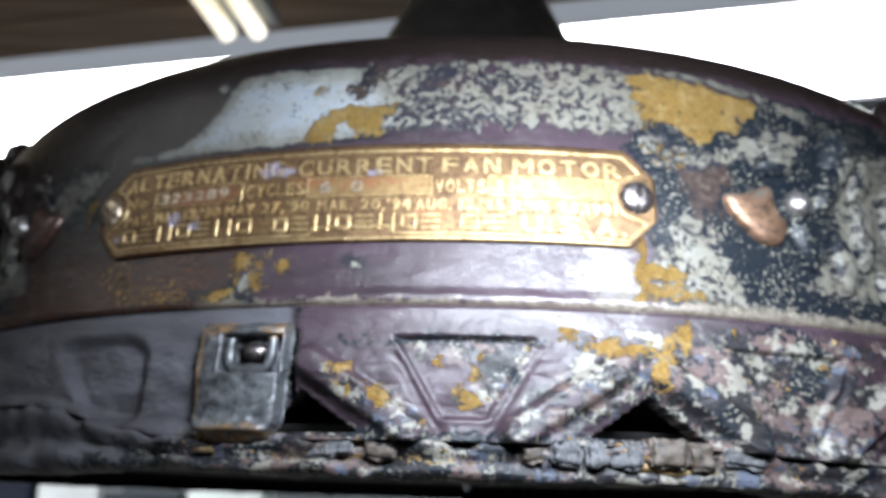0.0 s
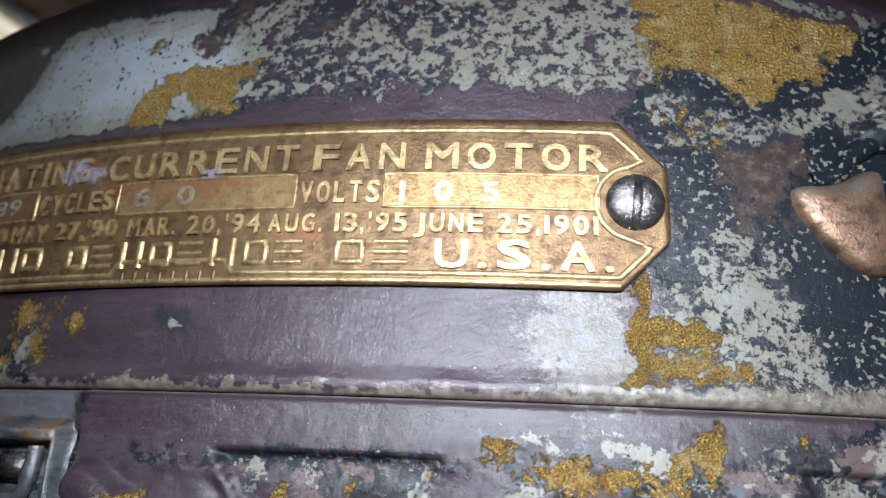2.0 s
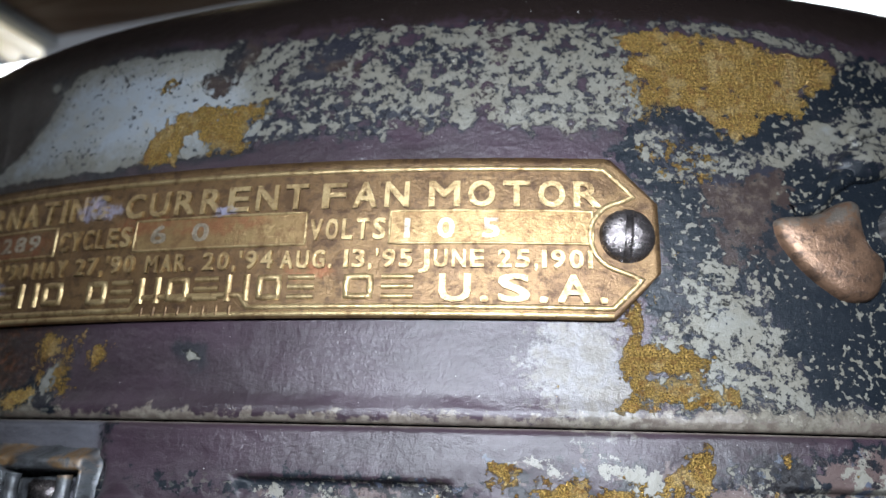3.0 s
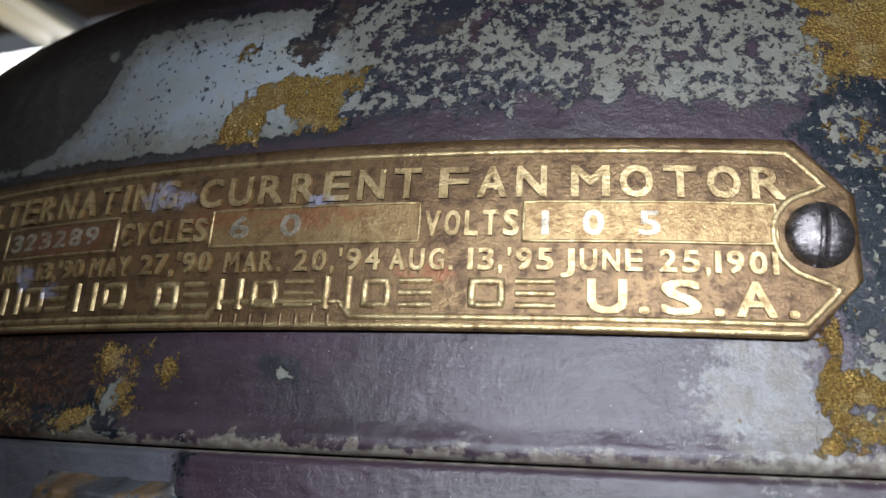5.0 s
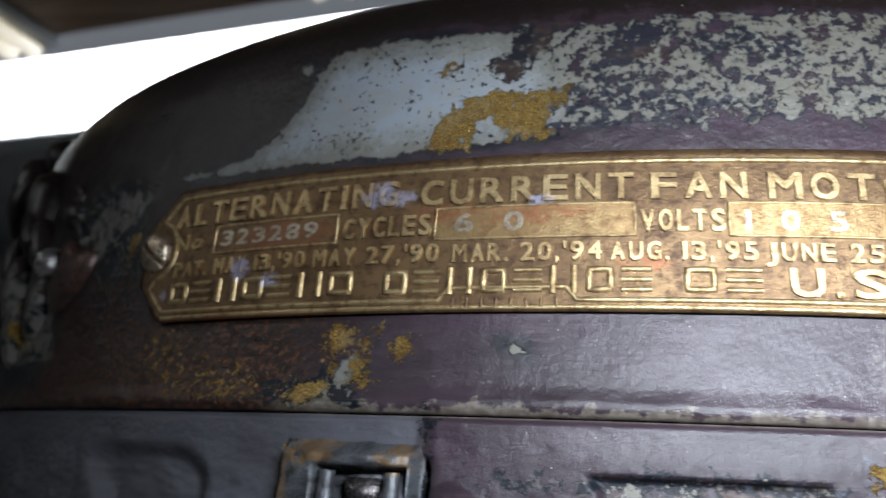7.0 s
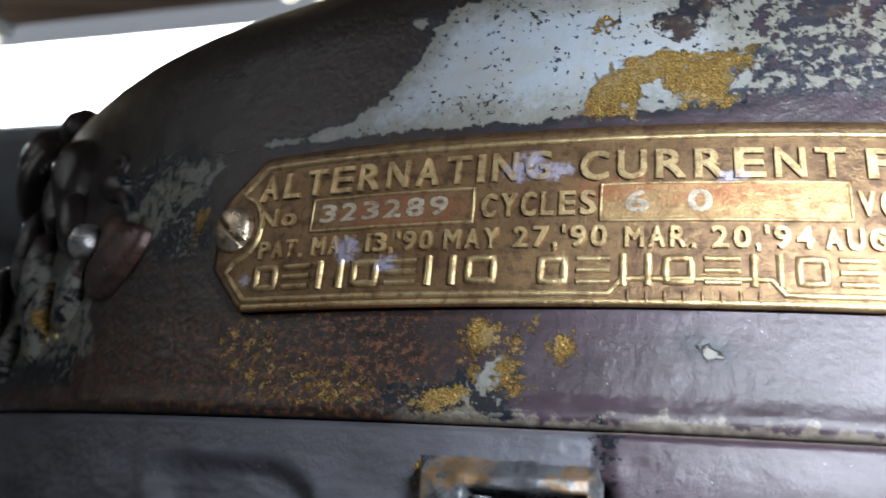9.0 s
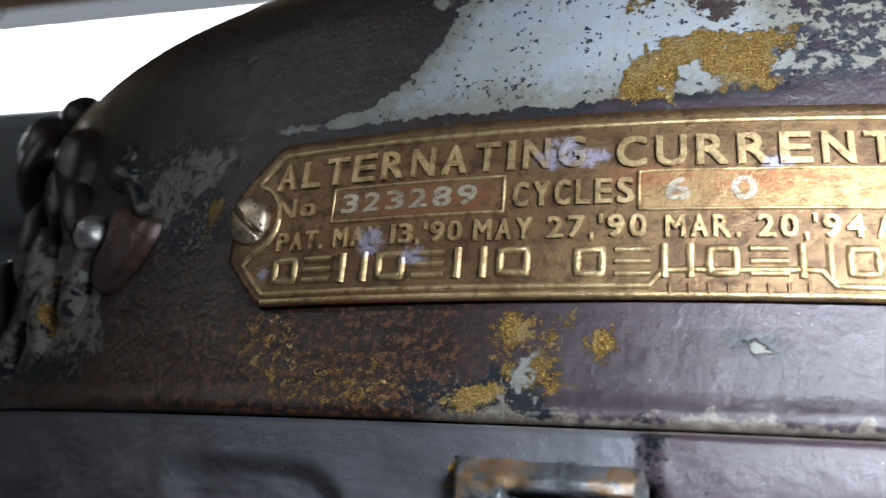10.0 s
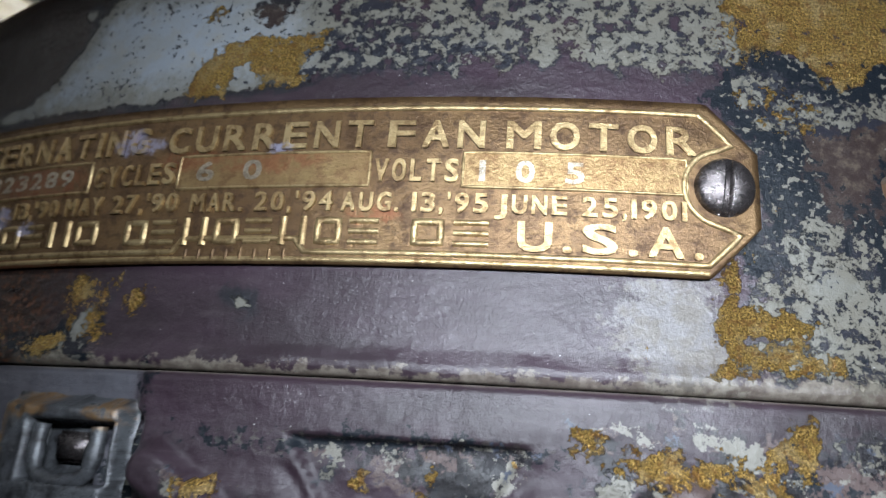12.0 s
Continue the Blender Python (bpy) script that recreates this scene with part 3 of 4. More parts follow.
def upper_housing():
    zs = [0.003 + 0.049 * i / 70 for i in range(71)] + [0.052 + 0.0395 * i / 40 for i in range(1, 41)]
    r0 = radius(0.001)
    profile = [(0.0001, r0 - 0.004), (0.0001, r0 - 0.0002), (0.0005, r0 + 0.0003), (0.0012, r0 + 0.0005), (0.0020, r0 + 0.0003)]
    profile += [(z, max(radius(z), 0.0004)) for z in zs]
    bm = revolve(profile, [-60 + 0.25 * i for i in range(440)] + [50 + 2.5 * i for i in range(100)])
    for v in bm.verts:  # slight unevenness of the casting and of the filler along its edge
        k = 0.00025 if v.co.z > 0.003 else 0.0004
        d = noise.noise(v.co * 45) * k + (noise.noise(v.co * 260) * 0.00025 if v.co.z < 0.003 else 0)
        f = 1 + d / max(math.hypot(v.co.x, v.co.y), 0.05)
        v.co.x *= f
        v.co.y *= f
        if 0.0001 < v.co.z < 0.0022:
            v.co.z += noise.noise(v.co * 130) * 0.0003
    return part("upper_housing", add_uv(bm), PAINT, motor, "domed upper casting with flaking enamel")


upper_housing()


def smooth(a, b, x):
    t = min(max((x - a) / (b - a), 0.0), 1.0)
    return t * t * (3 - 2 * t)


def bottom_edge(phi):
    """Height in mm of the lower casting's scalloped edge."""
    return -23.2 + 6.5 * smooth(-18, -33, phi) - 1.2 * smooth(10, 25, phi)


def triangle(s, v, cx, apex, base, half):
    """Signed distance, mm, to an upright triangle with its apex at the top."""
    k = half / (apex - base)
    side = (abs(s - cx) - (apex - v) * k) / math.hypot(1, k)
    return max(side, base - v, v - apex)


HOLES = [8.6 + 20 * k for k in range(-1, 5)] + [8.6 - 20 * k for k in range(3, 9)]


def hole_distance(phi, v):
    return min(triangle(phi * MM, v, c * MM, -14.6, -22.0, 10.2) for c in HOLES if abs(phi - c) < 30) if any(abs(phi - c) < 30 for c in HOLES) else 9.0


def relief(phi, v):
    """Relief of the lower casting in mm: a raised band, sunk fields and struts between the openings."""
    d = 0.9 * smooth(-12.5, -11.8, phi) + 0.3
    if phi > -13 or phi < -45:
        c = -1.95 + 20 * round((phi + 1.95) / 20)
        w = 11.6 - 9.0 * (-5.8 - v) / 15.6
        x = abs(phi - c) * MM
        inside = smooth(0.3, -0.5, max(x - w, v + 5.8, -19.5 - v))
        d -= 1.5 * inside
        k = min(max(((25.5 - x) * 17.0 + (-10.2 - v) * 11.3) / 416.7, 0.0), 1.0)  # diagonal strut beside the opening
        d += 1.9 * smooth(3.3, 1.5, math.hypot(x - 25.5 + 17.0 * k, v + 10.2 + 11.3 * k))
        d -= 0.8 * math.exp(-((x - w - 1.5) / 1.0) ** 2) * smooth(-7, -11, v)
        d -= 0.9 * smooth(0.5, -1.5, hole_distance(phi, v) - 1.6)
    else:
        y = (v + 12.6) / 8.0
        x = ((phi + 26.2) * MM / 12.5 - 0.22 * (1 - y)) / (1 - 0.28 * (1 - y) * (abs(y) <= 1.2))
        d -= 1.7 * smooth(1.12, 0.78, (abs(x + 0.10 * y) ** 4 + abs(y) ** 4) ** 0.25)
    d -= 3.0 * math.exp(-((phi + 12.15) / 0.28) ** 2) * smooth(-4, -6, v)  # joint beside the lug
    d += 0.8 * smooth(2.6, 0.4, v - bottom_edge(phi))  # rolled lower edge
    return d + (noise.noise((phi * 0.4, v * 0.3, 3)) * 0.3 + noise.noise((phi * 1.7, v * 1.1, 9)) * 0.09) * (0.6 + smooth(-4, -9, v))


def lower_housing():
    us, u = [], -180.0
    while u < 179.9:
        us.append(u)
        u += 0.2 if -42 <= u < 32 else 2.0
    rows = 76

    def place(phi, k):
        v = -0.12 + (bottom_edge(phi) + 0.12) * k / rows
        s = phi
        d = hole_distance(phi, v)
        if abs(d) < 0.24:
            e = 0.02
            gx = (hole_distance(phi + e / MM, v) - d) / e
            gy = (hole_distance(phi, v + e) - d) / e
            g = max(gx * gx + gy * gy, 0.2)
            s, v = phi - d * gx / g / MM, v - d * gy / g
        r = radius(v / 1000) + relief(s, v) / 1000 - 0.0005 * smooth(-0.7, -0.15, v)
        a = radians(s)
        return Vector((r * math.sin(a), -r * math.cos(a), v / 1000))

    bm = grid(us, list(range(rows + 1)), place, True)
    cut = []
    for f in bm.faces:
        m = f.calc_center_median()
        if hole_distance(math.degrees(math.atan2(m.x, -m.y)), m.z * 1000) < -0.02:
            cut.append(f)
    bmesh.ops.delete(bm, geom=cut, context="FACES")
    rim = [e for e in bm.edges if e.is_boundary]
    made = bmesh.ops.extrude_edge_only(bm, edges=rim)["geom"]
    for v in made:
        if isinstance(v, bmesh.types.BMVert):
            f = 1 - 0.005 / math.hypot(v.co.x, v.co.y)
            v.co.x *= f
            v.co.y *= f
    bmesh.ops.recalc_face_normals(bm, faces=bm.faces[:])
    return part("lower_housing", add_uv(bm), PAINT, motor, "lower casting with triangular openings")


lower_housing()


def base_ring():
    """The uneven ring under the lower casting."""
    us = [-180 + 0.8 * i for i in range(450)]
    profile = [(0.0, -6), (0.0, -0.2), (0.8, 0.5), (2.0, 0.3), (2.8, -0.8), (3.6, -1.0), (4.6, 0.6), (5.6, 0.4), (6.4, -1.2), (6.4, -8)]

    def place(phi, k):
        down, out = profile[k]
        v = bottom_edge(phi) + 0.3 - down * (0.84 + 0.16 * smooth(-22, -2, phi) + 1.15 * smooth(-18, -33, phi))
        bump = noise.noise((phi * 0.55, down * 0.5, 1)) * 2.2 + noise.noise((phi * 1.3, down * 0.9, 4)) * 1.5
        r = radius(-0.02) + (out + bump * (0.3 if k in (0, 9) else 1.0)) / 1000 + 0.0006
        a = radians(phi)
        return Vector((r * math.sin(a), -r * math.cos(a), (v + bump * 0.4) / 1000))

    return part("base_ring", add_uv(grid(us, list(range(10)), place, True)), PAINT, motor, "uneven painted ring under the casting")


base_ring()
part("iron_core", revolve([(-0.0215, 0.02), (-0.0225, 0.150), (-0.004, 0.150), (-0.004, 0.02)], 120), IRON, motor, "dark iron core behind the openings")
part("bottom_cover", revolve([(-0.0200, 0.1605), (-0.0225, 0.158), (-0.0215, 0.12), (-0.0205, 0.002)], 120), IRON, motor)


def hanger():
    profile = [(0.078, 0.066), (0.100, 0.0565), (0.120, 0.0465), (0.133, 0.0405), (0.143, 0.0362), (0.151, 0.0322), (0.159, 0.0290), (0.167, 0.0268),
               (0.180, 0.0250), (0.200, 0.0240), (0.240, 0.0235), (0.246, 0.0215), (0.248, 0.0130), (0.260, 0.0125), (0.93, 0.0125), (0.935, 0.02), (0.94, 0.055), (1.0, 0.065)]
    return part("hanger_rod", revolve(profile, 72), ROD, motor, "dark enamelled hanger rod with a flared foot")


hanger()


# ---- brass name plate ----
S0, V0 = -9.42 * MM, 21.55
LIFT = 0.0009


def plate_half(s):
    return 9.7 if abs(s) < 50.4 else 9.7 - (abs(s) - 50.4) * 1.06


def name_plate():
    us = [-55.7 + 111.4 * i / 150 for i in range(151)]
    bm = grid(us, [-1 + i / 12 for i in range(25)], lambda s, k: on_band(S0 + s, V0 + k * plate_half(s), LIFT + 0.00006 * noise.noise((s * 0.3, k * 3, 2))))
    made = bmesh.ops.extrude_edge_only(bm, edges=[e for e in bm.edges if e.is_boundary])["geom"]
    for v in made:
        if isinstance(v, bmesh.types.BMVert):
            f = 1 - 0.0014 / math.hypot(v.co.x, v.co.y)
            v.co.x *= f
            v.co.y *= f
    bmesh.ops.recalc_face_normals(bm, faces=bm.faces[:])
    return part("name_plate", add_uv(bm), BRASS_DARK, motor, "long curved brass name plate with raised lettering")


plate = name_plate()


def ridge(points, width, height=0.00028, closed=False, name="raised_line", material=BRASS, step=1.2):
    """A raised line along places (s, v) on the plate's face."""
    pts = []
    ends = points + points[:1] if closed else points
    for (ax, ay), (bx, by) in zip(ends, ends[1:]):
        k = max(1, int(math.hypot(bx - ax, by - ay) / step))
        pts += [(ax + (bx - ax) * i / k, ay + (by - ay) * i / k) for i in range(k)]
    if not closed:
        pts.append(ends[-1])
    rows = []
    n = len(pts)
    for i, (x, y) in enumerate(pts):
        a, b = (pts[i - 1], pts[(i + 1) % n]) if closed else (pts[max(i - 1, 0)], pts[min(i + 1, n - 1)])
        dx, dy = b[0] - a[0], b[1] - a[1]
        d = math.hypot(dx, dy) or 1
        nx, ny = -dy / d, dx / d
        w = width / 2
        rows.append([on_band(x + nx * o * w, y + ny * o * w, LIFT + h) for o, h in ((-1.25, -0.0001), (-0.75, height), (0.75, height), (1.25, -0.0001))])
    bm = bmesh.new()
    vs = [[bm.verts.new(c) for c in row] for row in rows]
    for i in range(n if closed else n - 1):
        a, b = vs[i], vs[(i + 1) % n]
        for j in range(3):
            bm.faces.new((a[j], b[j], b[j + 1], a[j + 1]))
    bmesh.ops.recalc_face_normals(bm, faces=bm.faces[:])
    return part(name, add_uv(bm), material, plate)


def P(phi, z):
    return (phi * MM, z)


def arc(cx, cy, r, a0, a1, count=14):
    return [(cx + r * math.cos(radians(a0 + (a1 - a0) * i / count)), cy + r * math.sin(radians(a0 + (a1 - a0) * i / count))) for i in range(count + 1)]


SR, SL = P(8.80, 21.6), P(-28.05, 22.1)
rim = [(S0 - 49.6, V0 + 8.3), (S0 + 49.6, V0 + 8.3), (S0 + 53.0, V0 + 4.9)]
rim += arc(SR[0], SR[1], 4.2, 100, 258)
rim += [(S0 + 53.6, V0 - 5.0), (S0 + 50.2, V0 - 8.4), P(-6.5, V0 - 8.4), P(-6.9, V0 - 6.9), P(-11.7, V0 - 6.9), P(-12.1, V0 - 8.4), (S0 - 49.8, V0 - 8.4), (S0 - 53.4, V0 - 4.8)]
rim += arc(SL[0], SL[1], 4.2, -75, 78)
rim += [(S0 - 52.8, V0 + 5.2)]
ridge(rim, 0.62, closed=True, name="raised_border")
ridge([(S0 - 49.8, V0 - 9.2), (S0 + 50.2, V0 - 9.2)], 0.55, 0.00012, name="raised_edge")


def field(phi0, phi1, z0, z1, material):
    """A lightly raised, flat field with a line round it."""
    us = [phi0 + (phi1 - phi0) * i / 24 for i in range(25)]
    bm = grid(us, [z0, (z0 + z1) / 2, z1], lambda p, v: on_band(p * MM, v, LIFT + 0.00012))
    part("number_field", add_uv(bm), material, plate, "smooth stamped field")
    ridge([P(phi0, z0), P(phi1, z0), P(phi1, z1), P(phi0, z1)], 0.34, 0.00026, closed=True)


STAMP = metal_material("stamped_brass", (0.25, 0.170, 0.078), (0.20, 0.125, 0.056), (0.12, 0.062, 0.026), 0.38, 0.75, [RED])
field(-12.44, -4.27, 20.65, 24.6, STAMP)
field(-0.70, 7.45, 20.6, 24.55, STAMP)
field(-24.0, -17.1, 20.95, 24.75, BRASS_DARK)


def glyph(char, height):
    """One character of the built-in font as a mesh, its capital height scaled to 1."""
    curve = bpy.data.curves.new("glyph", "FONT")
    curve.body, curve.size, curve.resolution_u, curve.extrude = char, 1.0, 3, 0.1
    tmp = new("tmp", curve)
    bpy.context.view_layer.update()
    mesh = bpy.data.meshes.new_from_object(tmp.evaluated_get(bpy.context.evaluated_depsgraph_get()))
    bpy.data.objects.remove(tmp)
    bpy.data.curves.remove(curve)
    bm = bmesh.new()
    bm.from_mesh(mesh)
    bpy.data.meshes.remove(mesh)
    x0, x1, zt = min(v.co.x for v in bm.verts), max(v.co.x for v in bm.verts), max(v.co.z for v in bm.verts)
    for v in bm.verts:
        v.co = Vector(((v.co.x - x0) / (x1 - x0), v.co.y / height, 1.0 if v.co.z > 0 else 0.0))
    return bm


NARROW = {"I": 0.30, "1": 0.34, ".": 0.26, ",": 0.26, "'": 0.22, " ": 0.35, "M": 1.18, "o": 0.8, "L": 0.86, "J": 0.8}


def lettering(text, phi0, phi1, z0, z1, material=BRASS, weight=0.030, height=0.00040, name="lettering", gap=0.30):
    """Raised block letters of even width bent round the plate, fitted between two angles and two heights; weight thickens the strokes."""
    total = sum(NARROW.get(c, 1.0) for c in text) + gap * (len(text) - 1)
    unit = (phi1 - phi0) * MM / total
    cap, at, pieces = z1 - z0, phi0 * MM, []
    for char in text:
        w = NARROW.get(char, 1.0) * unit
        if char != " ":
            d = weight * cap
            for k, (dx, dy) in enumerate(((0, 0), (-d, -d), (d, -d), (-d, d), (d, d)) if weight else ((0, 0),)):
                bm = glyph(char, 0.7)
                lift = height * (1.0 if k == 0 else 0.86 - 0.02 * k)
                for v in bm.verts:
                    v.co = on_band(at + d + v.co.x * (w - 2 * d) + dx, z0 + d + v.co.y * (cap - 2 * d) + dy, LIFT - 0.00005 + (lift + 0.00005) * v.co.z)
                pieces.append(bm)
        at += w + gap * unit
    return part(name, add_uv(merge(*pieces)), material, plate, "", False)


DIGIT = metal_material("worn_stamp", (0.40, 0.36, 0.29), (0.30, 0.25, 0.19), (0.13, 0.10, 0.07), 0.36, 0.8)
lettering("ALTERNATING", -26.9, -14.25, 25.35, 28.75)
lettering("CURRENT", -13.2, -4.3, 25.05, 28.4)
lettering("FAN", -3.65, 0.05, 25.0, 28.3)
lettering("MOTOR", 0.85, 7.8, 25.0, 28.3)
lettering("No", -26.6, -24.8, 21.9, 24.2, weight=0.03)
lettering("323289", -23.6, -18.1, 21.9, 24.1, DIGIT, 0.03, 0.0002)
lettering("CYCLES", -16.75, -12.6, 21.3, 24.0)
lettering("6  0", -11.6, -8.7, 21.5, 23.9, DIGIT, 0.03, 0.0002)
lettering("VOLTS", -4.05, -0.85, 21.1, 23.75)
lettering("1  0  5", -0.1, 3.75, 21.25, 23.7, DIGIT, 0.03, 0.0002)
lettering("PAT. MAY 13,'90", -26.4, -18.55, 18.0, 20.2)
lettering("MAY 27,'90", -18.1, -12.2, 17.9, 20.2)
lettering("MAR. 20,'94", -11.6, -5.55, 17.75, 20.0)
lettering("AUG. 13,'95", -5.2, 0.3, 17.7, 19.9)
lettering("JUNE 25,1901", 0.55, 7.4, 17.7, 19.85)
lettering("U.S.A.", 1.4, 7.95, 13.7, 17.0)


def bars(phi0, phi1, z0, z1, count, gap=0.2, stroke=0.85):
    """Plain raised shapes in place of a maker's word: hollow squares, upright pairs and stacked bars in turn."""
    w = (phi1 - phi0) / count
    h = stroke / 2
    for i in range(count):
        a, b = (phi0 + w * i) * MM + h, (phi0 + w * (i + 1 - gap)) * MM - h
        low, top = z0 + h, z1 - h
        if i % 3 == 0:
            ridge([(a, low), (b, low), (b, top), (a, top)], stroke * 0.85, 0.00032, closed=True, name="raised_bar", step=0.7)
        elif i % 3 == 1:
            for v in (low, (low + top) / 2, top):
                ridge([(a - h, v), (b + h, v)], stroke * 0.7, 0.00032, name="raised_bar", step=0.7)
        else:
            for s in (a, b):
                ridge([(s, low - h), (s, top + h)], stroke * 0.85, 0.00032, name="raised_bar", step=0.7)


bars(-26.5, -15.7, 14.1, 17.3, 7)
bars(-14.6, -3.4, 13.9, 17.1, 8)
bars(-2.5, 0.7, 13.9, 17.05, 2)
for k in range(8):
    ridge([P(-11.5 + 0.6 * k, 12.3), P(-11.5 + 0.6 * k, 13.4)], 0.36, 0.00012, name="stamped_bar", material=BRASS_DARK)


def screw(place, tilt, radius_mm, material, label):
    """A domed slotted screw head, its two halves standing either side of the slot."""
    meshes = []
    R, slot, n = radius_mm, 0.42, 14
    for side in (-1, 1):
        def dome(u, v):
            y = v * math.sqrt(R * R - slot * slot)
            x = slot + u * (math.sqrt(max(R * R - y * y, 0)) - slot)
            r2 = min((x * x + y * y) / (R * R), 1)
            return Vector((side * x, y, 0.35 + 1.35 * math.sqrt(max(1 - r2, 0))))
        bm = grid([i / n for i in range(n + 1)], [-1 + 2 * i / 20 for i in range(21)], dome)
        made = bmesh.ops.extrude_edge_only(bm, edges=[e for e in bm.edges if e.is_boundary])["geom"]
        for v in made:
            if isinstance(v, bmesh.types.BMVert):
                v.co.z = -0.3
        meshes.append(bm)
    floor_disc = bmesh.new()
    bmesh.ops.create_cone(floor_disc, cap_ends=True, segments=40, radius1=R * 0.99, radius2=R * 0.99, depth=0.6, matrix=pose(0, 0, 0.1))
    bm = merge(*meshes, floor_disc)
    bmesh.ops.recalc_face_normals(bm, faces=bm.faces[:])
    phi = place[0] / MM
    c = on_band(place[0], place[1], LIFT)
    m = Matrix.Translation(c) @ pose(0, 0, 0, 90, 0, phi) @ pose(0, 0, 0, 0, 0, tilt) @ Matrix.Scale(0.001, 4)
    bm.transform(m)
    return part("plate_screw", add_uv(bm), material, plate, label)


SCREW_STEEL = metal_material("dark_screw_steel", (0.17, 0.15, 0.15), (0.085, 0.072, 0.072), (0.03, 0.026, 0.026), 0.27, 0.9)
screw(SR, -4, 3.15, SCREW_STEEL, "dark domed steel screw")
SCREW_BRASS = metal_material("worn_screw", (0.52, 0.44, 0.34), (0.34, 0.25, 0.16), (0.14, 0.09, 0.05), 0.30, 0.85)
screw(SL, 48, 2.9, SCREW_BRASS, "worn brass screw with a slanting slot")


# ---- cast ornaments either side of the plate ----
def lump(phi, z, rx, rz, out, tilt=0.0, sink=0.0):
    bm = bmesh.new()
    bmesh.ops.create_uvsphere(bm, u_segments=28, v_segments=16, radius=1.0)
    m = Matrix.Translation(on_band(phi * MM, z, -sink / 1000)) @ pose(0, 0, 0, 90, 0, phi) @ pose(0, 0, 0, 0, 0, tilt) @ Matrix.Diagonal((rx / 1000, rz / 1000, out / 1000, 1))
    for v in bm.verts:
        if out < 1.5:  # a flat top with a crisp shoulder
            v.co.z = math.copysign(min(abs(v.co.z) * 1.9, 0.9 + 0.1 * abs(v.co.z)), v.co.z)
        v.co *= 1 + 0.10 * noise.noise(v.co * 1.7 + Vector((phi, z, 0)))
    bm.transform(m)
    return bm


def tube(path, radii, lift=0.0):
    """A rounded cord lying on the band along places (degrees, mm)."""
    rows = []
    for i, (phi, z) in enumerate(path):
        a, b = path[max(i - 1, 0)], path[min(i + 1, len(path) - 1)]
        along = (on_band(b[0] * MM, b[1]) - on_band(a[0] * MM, a[1])).normalized()
        out = Vector((math.sin(radians(phi)), -math.cos(radians(phi)), 0))
        across = along.cross(out)
        c, r = on_band(phi * MM, z, lift), radii[i] / 1000 * (1 + 0.25 * noise.noise((phi, z * 0.6, 0)))
        rows.append([c + across * r * math.cos(t) + out * r * 0.9 * math.sin(t) for t in [2 * math.pi * k / 14 for k in range(14)]])
    bm = grid(list(range(14)), list(range(len(rows))), lambda u, v: rows[v][u], True)
    bmesh.ops.recalc_face_normals(bm, faces=bm.faces[:])
    return bm


MID = -9.6


def rounded(points, closed):
    """Cuts the corners of an outline twice."""
    for _ in range(2):
        pairs = list(zip(points, points[1:] + points[:1])) if closed else list(zip(points, points[1:]))
        points = [(a[0] + (b[0] - a[0]) * k, a[1] + (b[1] - a[1]) * k) for a, b in pairs for k in (0.22, 0.78)]
    return points


def horn(side):
    """A raised horn with a flat, slightly domed face and a hollow side round the bead."""
    outline = rounded([(24.6, 24.9), (26.4, 25.2), (27.9, 27.6), (28.5, 27.5), (28.4, 24.6), (28.6, 21.8), (29.4, 20.0), (28.7, 15.4), (27.3, 15.0), (26.1, 17.3), (25.3, 19.6), (24.7, 22.2)], True)
    rings = [(0.0, 2.0), (0.35, 1.95), (0.65, 1.8), (0.85, 1.5), (0.95, 1.1), (1.0, 0.5), (1.03, -0.6)]

    def place(u, ring):
        k, lift = ring
        d, z = 27.0 + (outline[u][0] - 27.0) * k, 21.4 + (outline[u][1] - 21.4) * k
        return on_band((MID + side * d) * MM, z, (lift + 0.12 * noise.noise((d, z * 0.5, 2))) / 1000)

    bm = grid(list(range(len(outline))), rings, place, True)
    bmesh.ops.remove_doubles(bm, verts=bm.verts[:], dist=1e-5)
    bmesh.ops.recalc_face_normals(bm, faces=bm.faces[:])
    return bm


